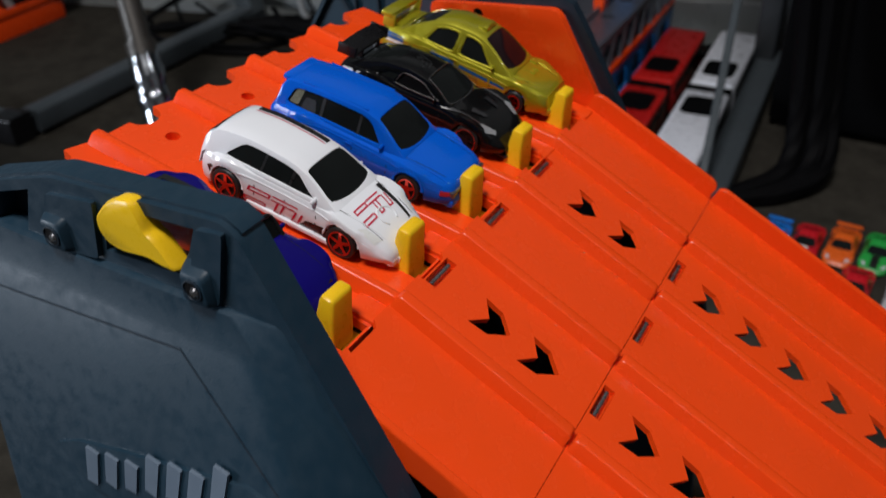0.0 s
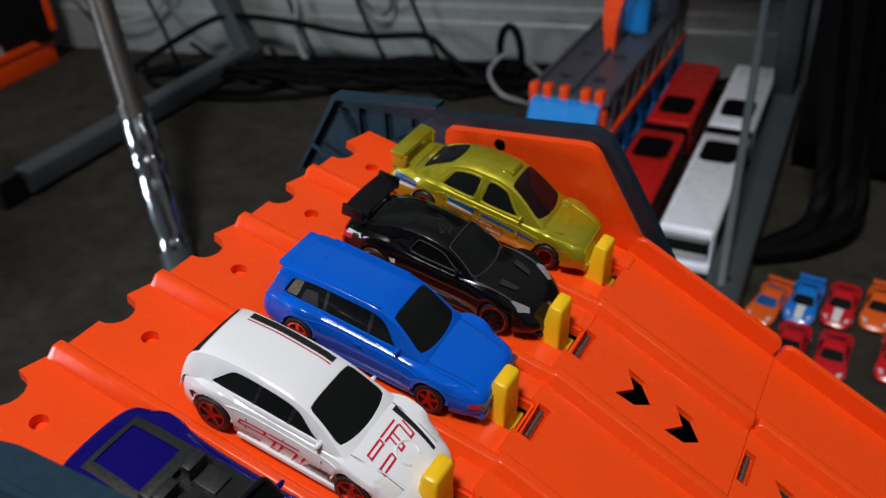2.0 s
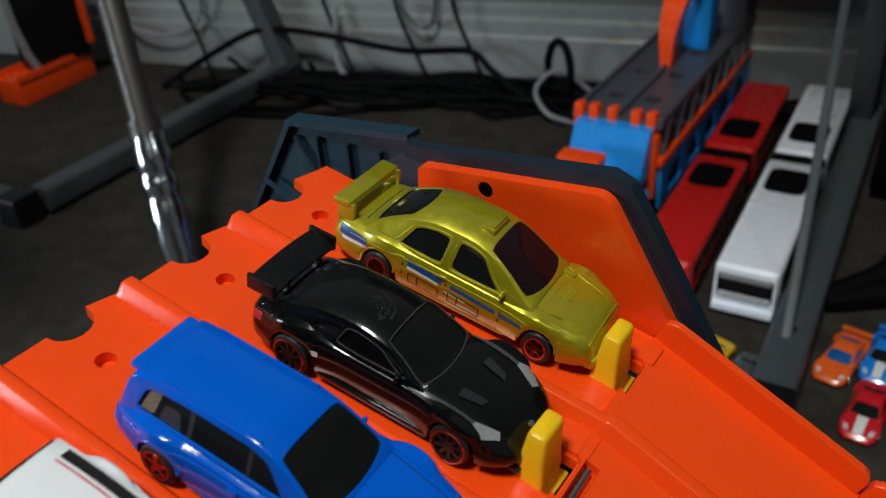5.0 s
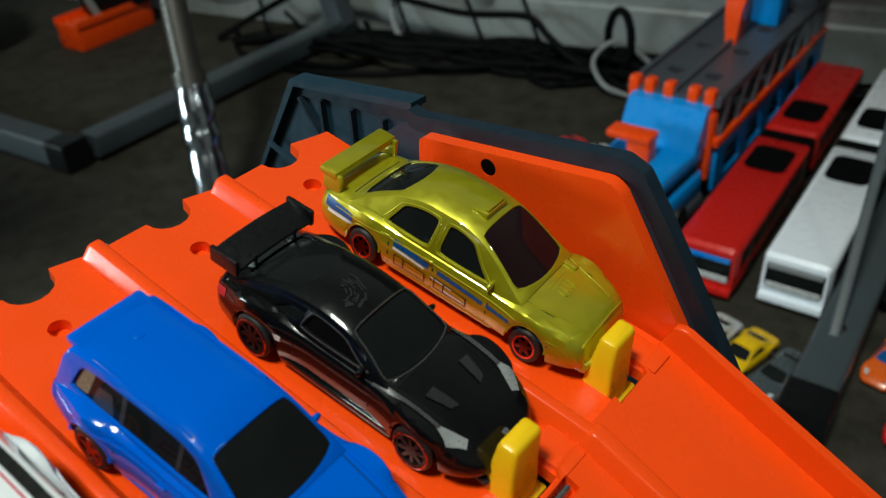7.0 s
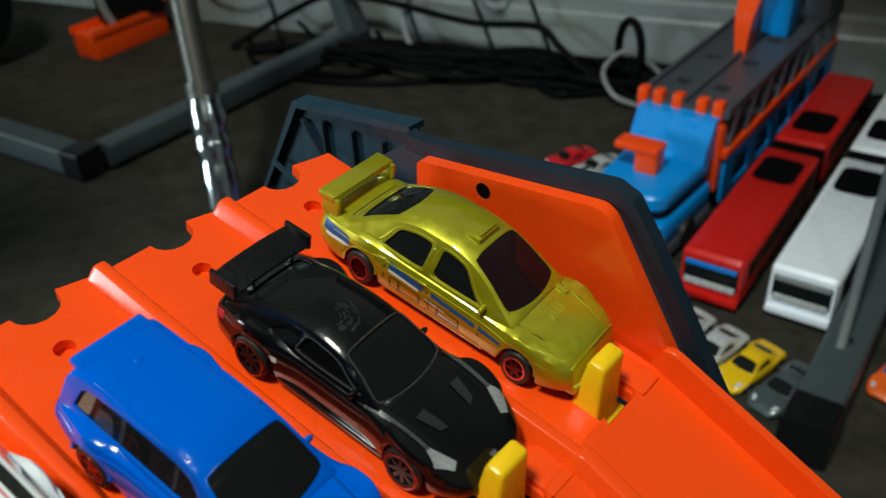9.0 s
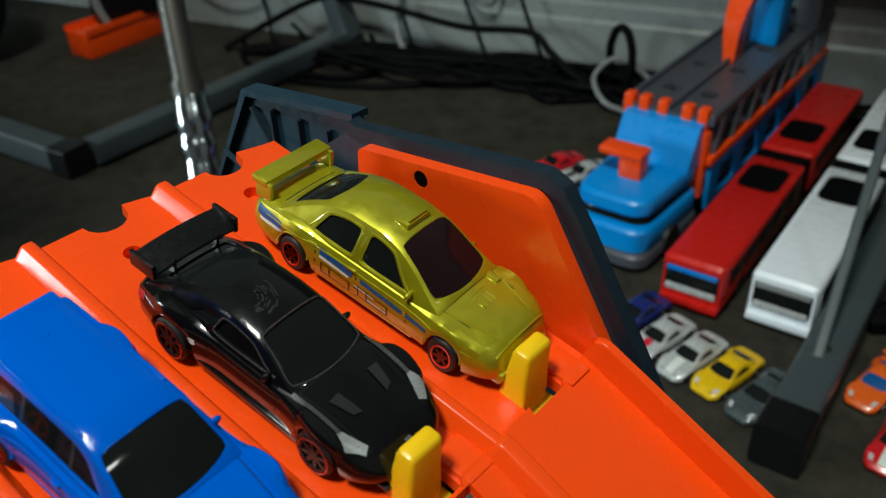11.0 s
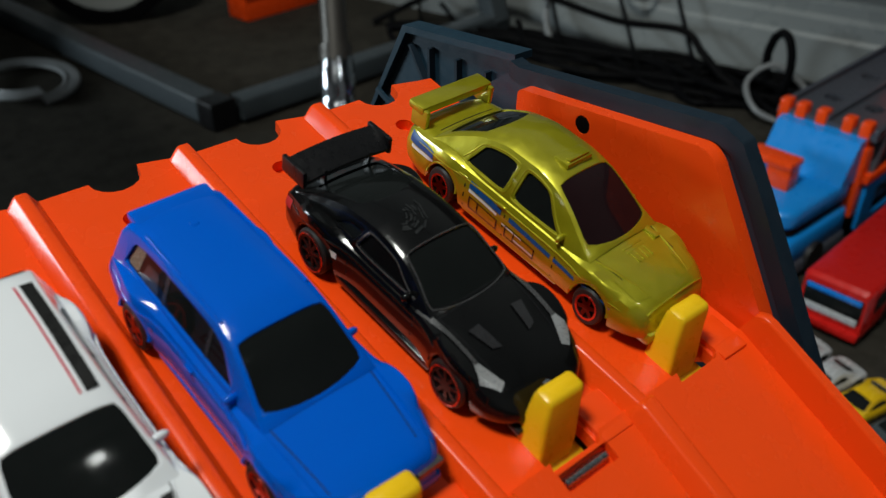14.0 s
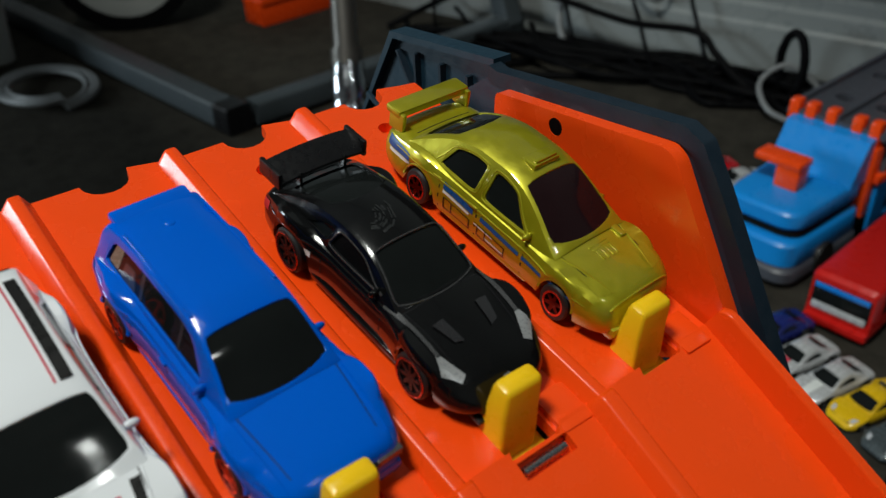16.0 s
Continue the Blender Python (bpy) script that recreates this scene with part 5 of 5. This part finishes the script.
for paint, label, x, y, turn, stripe, glass, wing in (
        (ORANGE_TOY, "orange die-cast car with blue window on the carpet", 0.119, 0.635, 262, None, DECAL_BLUE, True),
        (BLUE_TOY, "bright blue die-cast race car on the carpet", 0.149, 0.652, 268, DECAL_WHITE, GLASS_DARK, True),
        (RED_TOY, "dark red die-cast car on the carpet", 0.181, 0.662, 268, DECAL_WHITE, GLASS_DARK, False),
        (ORANGE_TOY, "orange die-cast car on the carpet", 0.214, 0.672, 268, None, GLASS_DARK, True),
        (GREEN_TOY, "green die-cast car on the carpet", 0.247, 0.676, 268, DECAL_BLACK, GLASS_DARK, False),
        (GREEN_TOY, "light green die-cast car on the carpet", 0.280, 0.684, 268, DECAL_WHITE, GLASS_DARK, False),
        (RED_TOY, "red die-cast car with pale stripe on the carpet", 0.150, 0.578, 268, DECAL_WHITE, GLASS_DARK, False),
        (RED_TOY, "glossy red die-cast sports car on the carpet", 0.186, 0.580, 270, None, GLASS_DARK, False),
        (RED_TOY, "red die-cast car with black bonnet on the carpet", 0.236, 0.602, 268, DECAL_BLACK, GLASS_DARK, False),
        (SILVER_TOY, "white die-cast car on the carpet", 0.276, 0.600, 268, None, GLASS_DARK, False),
        (SILVER_TOY, "white die-cast car with red marks on the carpet", -0.045, 0.583, 258, DECAL_RED, GLASS_DARK, False),
        (SILVER_TOY, "white die-cast car beside a yellow one on the carpet", -0.012, 0.577, 258, DECAL_WHITE, GLASS_DARK, False),
        (YELLOW_TOY, "yellow die-cast car on the carpet", 0.020, 0.575, 258, None, GLASS_DARK, False),
        (GREY_TOY, "dark grey die-cast car beside the desk foot", 0.053, 0.566, 258, None, GLASS_DARK, False),
        (NAVY_TOY, "navy blue die-cast car on the carpet", -0.078, 0.600, 258, None, GLASS_DARK, False),
        (SILVER_TOY, "silver die-cast car beside the blue truck", -0.262, 0.800, 250, DECAL_BLACK, GLASS_DARK, False),
        (NAVY_TOY, "navy die-cast car beside the blue truck", -0.236, 0.735, 250, None, GLASS_DARK, False),
        (YELLOW_TOY, "yellow die-cast car beside the blue truck", -0.212, 0.710, 250, None, GLASS_DARK, False),
        (RED_TOY, "red die-cast car near the cables", -0.300, 0.800, 250, None, GLASS_DARK, False)):
    floor_car(paint, label, x, y, turn, stripe, glass, wing)


def bus(paint, label, x, y, turn, sign_mat):
    """An articulated toy bus; its front at the given place, its length away from it."""
    c = thing("toy_bus", pose(x, y, FLOOR, 0, 0, turn), label, "toy bus", "toy buses")
    W, H = 0.0290, 0.054
    for name, y0, y1 in (("front_section", 0.0, 0.232), ("rear_section", 0.258, 0.47)):
        bm = bmesh.new()
        rings = []
        for yy, k, dz in ((y0, 0.94, -0.003), (y0 + 0.004, 1.0, 0), (y1 - 0.003, 1.0, 0), (y1, 0.95, -0.002)):
            rings.append([Vector((p[0] * k, yy, p[1])) for p in round_poly([(-W, 0.008), (W, 0.008), (W * 0.97, H + dz), (-W * 0.97, H + dz)], 0.005, 4)])
        add_loft(bm, rings)
        b = part(name, bm, paint, c)
        for sg in (-1, 1):
            n = 5
            for i in range(n):
                a = y0 + 0.016 + i * (y1 - y0 - 0.03) / n
                lo, hi = (sg * W * 0.985 - 0.0007, a, 0.028), (sg * W * 0.985 + 0.0007, a + (y1 - y0 - 0.03) / n - 0.004, 0.045)
                part("window", box(lo, hi, 0.0004), GLASS_DARK, b, "dark side window")
            for yy in (y0 + 0.05, y1 - 0.05):
                bm = bmesh.new()
                add_lathe(bm, [(0.001, -0.003), (0.0095, -0.003), (0.0095, 0.003), (0.001, 0.003)], (sg * (W - 0.003), yy, 0.0095), "x", 18)
                part("wheel", bm, TYRE, c)
        yv = y0 + (0.155 if y0 == 0 else 0.028)
        bm = bmesh.new()
        add_prism(bm, round_poly([(-0.0205, yv), (0.0205, yv), (0.0205, yv + 0.054), (-0.0205, yv + 0.054)], 0.011, 5), H - 0.0008, H + 0.0012, "z")
        part("roof_hatch", bm, BLACK_RUBBER, b, "black roof hatch")
    j = part("bellows", box((-W * 0.85, 0.231, 0.012), (W * 0.85, 0.259, H - 0.005)), BLACK_RUBBER, c, "black rubber bellows joint")
    for i in range(6):
        part("bellows_fold", box((-W * 0.93, 0.2325 + i * 0.0042, 0.01), (W * 0.93, 0.2325 + i * 0.0042 + 0.003, H - 0.003), 0.0008), BLACK_RUBBER, j)
    part("windscreen", box((-W * 0.86, -0.0012, 0.022), (W * 0.86, 0.002, 0.046), 0.002), GLASS_DARK, c, "dark windscreen")
    part("destination_sign", box((-W * 0.8, -0.0020, 0.041), (W * 0.8, -0.0002, 0.0455), 0.0005), sign_mat, c, "pale destination panel")
    part("dash_bar", box((-W * 0.8, -0.0022, 0.0205), (W * 0.8, -0.0002, 0.027), 0.0008), SILVER_TOY, c, "pale trim under the windscreen")
    part("front_bumper", box((-W * 0.95, -0.004, 0.006), (W * 0.95, 0.004, 0.0135), 0.002), paint, c)


bus(BUS_WHITE, "white articulated toy bus with black roof hatches", 0.026, 0.660, 4.5, CABLE_GREY)
bus(BUS_RED, "red articulated toy bus with black roof hatches", -0.048, 0.640, 4.5, BLUE_TOY)


def truck():
    """The car-carrier toy: blue cab, grey ramp deck, orange trims."""
    c = thing("toy_transporter_truck", pose(-0.152, 0.655, FLOOR, 0, 0, 3.0), "blue and grey toy transporter truck with orange trims", "toy truck")
    # lower cab, black band, bonnet, back board
    def slab(name, pts, z0, z1, r, material, label=""):
        bm = bmesh.new()
        o = round_poly(pts, r, 5)
        cx = sum(p[0] for p in o) / len(o)
        cy = sum(p[1] for p in o) / len(o)
        rings = []
        for z, k in ((z0, 0.96), (z0 + 0.003, 1.0), (z1 - 0.004, 0.99), (z1 - 0.001, 0.95), (z1, 0.9)):
            rings.append([Vector((cx + (p[0] - cx) * k, cy + (p[1] - cy) * k, z)) for p in o])
        add_loft(bm, rings)
        return part(name, bm, material, c, label)
    slab("bumper", [(-0.046, 0.0), (0.046, 0.0), (0.05, 0.13), (-0.05, 0.13)], 0.006, 0.022, 0.02, TRUCK_GREY, "grey bumper")
    slab("cab_body", [(-0.043, 0.004), (0.043, 0.004), (0.047, 0.13), (-0.047, 0.13)], 0.02, 0.047, 0.022, TRUCK_BLUE, "blue cab")
    slab("windscreen", [(-0.038, 0.016), (0.038, 0.016), (0.043, 0.13), (-0.043, 0.13)], 0.045, 0.058, 0.02, GLASS_DARK, "black windscreen band")
    slab("cab_roof", [(-0.039, 0.012), (0.039, 0.012), (0.044, 0.13), (-0.044, 0.13)], 0.056, 0.074, 0.022, TRUCK_BLUE)
    bm = bmesh.new()
    rings = []
    for x, y in ((-0.042, 0.0), (0.042, 0.0)):
        rings.append([Vector((x, 0.095, 0.07)), Vector((x, 0.118, 0.112)), Vector((x, 0.132, 0.114)), Vector((x, 0.132, 0.07))])
    add_loft(bm, rings)
    part("back_board", bm, TRUCK_BLUE, c)
    part("roof_scoop", box((-0.012, 0.052, 0.073), (0.012, 0.072, 0.097), 0.003), ORANGE, c, "orange roof scoop")
    part("roof_scoop", box((-0.034, 0.05, 0.095), (0.013, 0.074, 0.103), 0.003), ORANGE, c, "orange roof scoop")
    for i, x in enumerate((-0.043, -0.026, -0.005, 0.021, 0.038)):
        part("ramp_clip", box((x - 0.0055, 0.128, 0.1), (x + 0.0055, 0.142, 0.128), 0.003), ORANGE, c, "orange clip")
    part("corner_post", box((0.036, 0.126, 0.03), (0.047, 0.142, 0.104), 0.003), ORANGE, c, "orange corner post")
    # deck with holes and three ridges, sides in struts
    deck = [(-0.05, 0.13), (0.05, 0.13), (0.05, 0.52), (-0.05, 0.52)]
    holes = [circle(x, y, 0.0095, 14) for x in (-0.022, 0.02) for y in (0.19, 0.27, 0.35, 0.43)]
    d = part("ramp_deck", prism(deck, 0.112, 0.118, "z", [list(reversed(h)) for h in holes]), TRUCK_GREY, c, "grey ramp deck")
    for x in (-0.0495, -0.002, 0.0455):
        part("deck_ridge", box((x, 0.131, 0.117), (x + 0.005, 0.519, 0.1235), 0.0015), TRUCK_GREY, d)
    for sg in (-1, 1):
        for i in range(8):
            y = 0.14 + i * 0.048
            bm = bmesh.new()
            add_prism(bm, [(y, 0.075), (y + 0.008, 0.075), (y + 0.024, 0.113), (y + 0.014, 0.113)], sg * 0.049 - 0.002, sg * 0.049 + 0.002, "x")
            part("side_strut", bm, TRUCK_GREY, c)
        part("side_rail", box((sg * 0.05 - 0.003, 0.13, 0.068), (sg * 0.05 + 0.003, 0.52, 0.077), 0.001), ORANGE, c, "orange side rail")
        part("side_panel", prism(round_poly([(0.135, 0.014), (0.52, 0.014), (0.52, 0.068), (0.135, 0.068)], 0.004, 2), sg * 0.05 - 0.002, sg * 0.05 + 0.002, "x",
                                 [list(reversed(round_poly([(y, 0.024), (y + 0.05, 0.024), (y + 0.04, 0.056), (y, 0.056)], 0.006, 3))) for y in (0.16, 0.23, 0.3, 0.37, 0.44)]), TRUCK_BLUE, c, "blue side panel with cut-outs")
        for y in (0.06, 0.22, 0.42, 0.47):
            bm = bmesh.new()
            add_lathe(bm, [(0.002, -0.005), (0.016, -0.005), (0.016, 0.005), (0.002, 0.005)], (sg * 0.044, y, 0.016), "x", 20)
            part("wheel", bm, TYRE, c)
    part("inner_deck", box((-0.046, 0.135, 0.03), (0.046, 0.518, 0.036)), TRUCK_GREY, c)
    # the orange claw on the deck
    bm = bmesh.new()
    rings = []
    for p, w in zip(curve_points([(0.0, 0.30, 0.118), (-0.002, 0.305, 0.16), (0.0, 0.325, 0.195), (0.004, 0.36, 0.205), (0.006, 0.385, 0.185)], 5), np.linspace(0.006, 0.022, 21)):
        rings.append([p + Vector((a * w, b * 0.012, 0)) for a, b in ((-1, -1), (1, -1), (1, 1), (-1, 1))])
    add_loft(bm, rings)
    part("claw", bm, ORANGE, c, "orange claw arm")
    part("claw_base", box((-0.004, 0.36, 0.118), (0.03, 0.4, 0.19), 0.006), TRUCK_BLUE, c, "blue claw base")
    part("rear_tower", box((0.02, 0.45, 0.117), (0.05, 0.51, 0.2), 0.005), TRUCK_GREY, c)


truck()


# ---- legs, cables and clutter round the desk ----
def chrome_stand():
    """A leaning round leg: a crumpled bright sleeve below, a dull tube above."""
    c = thing("chrome_stand", pose(-0.468, 0.43, FLOOR), "leaning stand leg with a bright crumpled chrome sleeve", "stand")
    way = Vector((-0.45, 0.30, 1.0)).normalized()
    sd = way.cross(Vector((0, 0, 1))).normalized()
    up = sd.cross(way)

    def tube(name, l0, l1, r, n, material, label, crumple=0.0):
        rng = random.Random(4)
        bm = bmesh.new()
        rings = []
        for i in range(n):
            p = way * lerp3(l0, l1, i / (n - 1))
            w = r + crumple * math.sin(i * 0.9 + 2.2 * math.sin(i * 0.37))
            rings.append([p + (w + rng.uniform(-0.8, 0.8) * crumple) * (sd * math.cos(t) + up * math.sin(t)) for t in np.linspace(0, 2 * math.pi, 19)[:-1]])
        add_loft(bm, rings)
        return part(name, bm, material, c, label, 70.0)
    tube("foot", 0.0, 0.02, 0.0185, 3, GREY_METAL, "grey steel foot")
    tube("sleeve", 0.018, 0.172, 0.0178, 26, CHROME, "crumpled shiny chrome sleeve", 0.0011)
    tube("collar", 0.168, 0.186, 0.0168, 4, DULL_TUBE, "dull steel collar")
    tube("tube", 0.184, 0.95, 0.0135, 12, DULL_TUBE, "dull grey metal tube")


chrome_stand()


def cable(pts, r, material, label, per=7):
    bm = bmesh.new()
    add_tube(bm, curve_points(pts, per), r, 7)
    single("cable", bm, material, label, "cable", "", "cables under the desk")


def cables():
    random.seed(11)
    fl = FLOOR + 0.006
    for i in range(13):
        x0 = -0.85 + random.uniform(-0.1, 0.1)
        pts = []
        n = 7
        for k in range(n):
            pts.append(along_wall(x0 + k * (0.75 + random.uniform(-0.02, 0.1)) / (n - 1), 1.12 + random.uniform(-0.08, 0.06), fl + random.uniform(0, 0.022)))
        cable(pts, random.uniform(0.003, 0.0055), BLACK_RUBBER, "black cable lying on the carpet along the wall")
    # cables that hang on the wall
    for x, dz in ((-1.02, 0.05), (-0.76, 0.0), (-0.64, 0.08), (-0.55, 0.02)):
        cable([along_wall(*p) for p in ((x, 1.19, 0.2), (x + 0.02, 1.185, -0.05 + dz), (x + 0.01, 1.18, -0.2), (x + 0.05, 1.165, -0.3), (x + 0.12, 1.1, fl + 0.004))], 0.003, BLACK_RUBBER, "thin black cable hanging down the wall")
    # pale thin lead hanging in a bow behind the desk leg
    cable([along_wall(*p) for p in ((-1.16, 1.185, -0.24), (-1.1, 1.17, -0.285), (-1.02, 1.17, -0.29), (-0.97, 1.18, -0.25), (-0.98, 1.19, -0.12))], 0.0035, CABLE_GREY, "thin grey lead hanging in a bow on the wall")
    cable([along_wall(*p) for p in ((-0.73, 1.185, -0.24), (-0.72, 1.16, -0.31), (-0.685, 1.13, -0.34), (-0.66, 1.10, fl))], 0.005, CABLE_GREY, "pale grey plug lead by the skirting")
    cable([along_wall(*p) for p in ((-0.58, 1.185, -0.1), (-0.615, 1.18, -0.17), (-0.62, 1.175, -0.22), (-0.59, 1.175, -0.26), (-0.565, 1.18, -0.24), (-0.57, 1.185, -0.1))], 0.0035, CABLE_DARK, "grey cable loop hanging on the wall")
    # long black cable that runs across in front of the skirting
    cable([along_wall(*p) for p in ((-0.98, 1.08, fl), (-0.93, 1.12, -0.315), (-0.86, 1.15, -0.276), (-0.8, 1.15, -0.268), (-0.72, 1.15, -0.275), (-0.6, 1.15, -0.292), (-0.5, 1.15, -0.288), (-0.46, 1.14, -0.312), (-0.4, 1.12, -0.34), (-0.3, 1.12, fl))], 0.0055, BLACK_RUBBER, "black mains cable draped before the skirting")
    cable([along_wall(*p) for p in ((-0.98, 1.12, fl), (-0.9, 1.04, fl), (-0.78, 1.0, fl), (-0.66, 1.02, fl), (-0.58, 1.07, fl), (-0.5, 1.1, fl), (-0.36, 1.09, fl))], 0.005, BLACK_RUBBER, "black cable looping over the carpet")
    cable([along_wall(*p) for p in ((-0.9, 1.1, fl), (-0.84, 1.03, fl), (-0.72, 1.03, fl + 0.003), (-0.7, 1.08, fl), (-0.8, 1.11, fl))], 0.0045, BLACK_RUBBER, "black cable ring lying on the carpet")
    # upright loop beside the truck
    loop = [(-0.36 + 0.021 * math.sin(a), 1.03 + 0.004 * a, -0.307 - 0.045 * math.cos(a)) for a in np.linspace(0, 6.0, 13)]
    cable(loop, 0.006, BLACK_RUBBER, "upright loop of black cable")
    cable([(-0.30, 0.98, fl), (-0.34, 0.97, fl + 0.012), (-0.375, 1.0, fl + 0.03), (-0.36, 1.03, fl + 0.05), (-0.33, 1.05, fl + 0.03), (-0.3, 1.06, fl)], 0.0035, CABLE_GREY, "pale grey cable loop")
    # thick black cables beside the right-hand leg
    for i in range(6):
        dx, dy = random.uniform(-0.03, 0.03), random.uniform(-0.03, 0.05)
        cable([(0.105 + dx, 0.87 + dy, 0.34), (0.106 + dx, 0.87 + dy, 0.1), (0.112 + dx, 0.86 + dy, -0.1), (0.135 + dx * 0.8, 0.84 + dy, -0.27), (0.14 + dx, 0.79 + dy * 0.5, fl + 0.02), (0.105 + dx, 0.74 + dy * 0.4, fl + 0.004), (0.08 + 0.5 * dx, 0.715 + dy * 0.3, fl)], 0.011, BLACK_RUBBER, "thick black cable coming down beside the desk leg")
    # pale coil on the carpet by the wall
    for r in (0.07, 0.082, 0.09):
        cable([(-1.09 + r * math.cos(a), 0.29 + 0.75 * r * math.sin(a), FLOOR + 0.005 + 0.002 * a) for a in np.linspace(0, 6.28, 17)], 0.004, CABLE_GREY, "pale grey cable coil on the carpet", 4)


cables()


def dark_block():
    # plain block in place of an unidentified black mass beside the wall
    c = thing("black_block", pose(0.0, 0.0, FLOOR), "tall matt black block by the wall, right of the thick cables", "cabinet")
    part("block_body", box((0.078, 0.94, 0.012), (0.75, 1.2, 0.7), 0.004), BLACK_RUBBER, c)
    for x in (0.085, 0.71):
        part("block_foot", box((x, 0.95, 0.0), (x + 0.03, 1.19, 0.013)), BLACK_PLASTIC, c)


dark_block()


def orange_track_piece():
    turn = pose(-1.14, 0.672, FLOOR, 0, 0, 97)
    c = thing("track_piece", turn, "orange plastic track tower piece lying on the carpet", "toy track")
    part("track_bed", box((0.0, 0.0, 0.0), (0.155, 0.055, 0.042), 0.003), ORANGE, c)
    part("track_edge", box((0.0, -0.003, 0.038), (0.155, 0.001, 0.05), 0.001), ORANGE, c)
    part("track_edge", box((0.0, 0.054, 0.038), (0.155, 0.058, 0.05), 0.001), ORANGE, c)
    b = thing("black_box", turn @ pose(0.045, 0.02, 0.042, 0, 0, -18), "black box with pale and orange edges on the orange piece", "box")
    part("box_body", box((0.0, 0.0, 0.0), (0.11, 0.04, 0.17), 0.006), BLACK_PLASTIC, b)
    bm = bmesh.new()
    add_loft(bm, [[p + Vector((0, y, 0)) for p in (q + Vector((-0.006, 0, 0)), q + Vector((0.006, 0, 0)))][::1] + [p + Vector((0, y + 0.005, 0)) for p in (q + Vector((0.006, 0, 0)), q + Vector((-0.006, 0, 0)))] for q, y in ((Vector((0.012, 0, 0.0)), -0.006), (Vector((0.002, 0, 0.03)), -0.006), (Vector((-0.006, 0, 0.08)), -0.006), (Vector((-0.008, 0, 0.17)), -0.006))])
    part("box_trim", bm, TRIM, b, "pale plastic edge strip")
    part("side_trim", box((0.104, -0.004, 0.02), (0.116, 0.0, 0.17), 0.001), ORANGE, b, "orange edge strip")


orange_track_piece()


def round_box():
    """A round tub standing on its edge by the far desk leg."""
    c = thing("round_box", pose(-1.30, 0.50, FLOOR + 0.1245, 0, 0, -28) @ Matrix.Scale(1.35, 4), "dull grey round tub with red centre, stood on edge", "tub")
    bm = bmesh.new()
    add_lathe(bm, [(0.004, -0.05), (0.084, -0.05), (0.088, -0.045), (0.088, 0.0), (0.08, 0.004), (0.004, 0.004)], (0, 0, 0), "x", 32)
    part("tub_body", bm, TUB_GREY, c)
    bm = bmesh.new()
    add_lathe(bm, [(0.076, 0.003), (0.092, 0.003), (0.092, 0.011), (0.076, 0.011), (0.076, 0.003)], (0, 0, 0), "x", 32, False)
    part("rim", bm, BLACK_RUBBER, c, "dark rim")
    bm = bmesh.new()
    add_lathe(bm, [(0.004, 0.004), (0.05, 0.004), (0.048, 0.009), (0.004, 0.010)], (0, 0, 0), "x", 28)
    part("centre_disc", bm, TUB_RED, c, "faded red centre")


round_box()


def storage_box():
    """A pale tub with a lid behind the coiled lead."""
    c = thing("storage_box", pose(-1.24, 0.10, FLOOR, 0, 0, 6), "pale grey plastic storage box standing on the carpet", "storage box")
    bm = bmesh.new()
    rings = []
    for z, k in ((0.0, 0.0), (0.004, -0.004), (0.16, -0.012)):
        rings.append([Vector((p[0], p[1], z)) for p in round_poly([(-0.26 + k, 0.02 + k), (-0.0 - k, 0.02 + k), (-0.0 - k, 0.19 - k), (-0.26 + k, 0.19 - k)], 0.02, 4)])
    add_loft(bm, rings)
    part("box_body", bm, TUB_GREY, c)
    part("lid", box((-0.278, 0.002, 0.16), (0.018, 0.208, 0.178), 0.006), TUB_GREY, c)


storage_box()
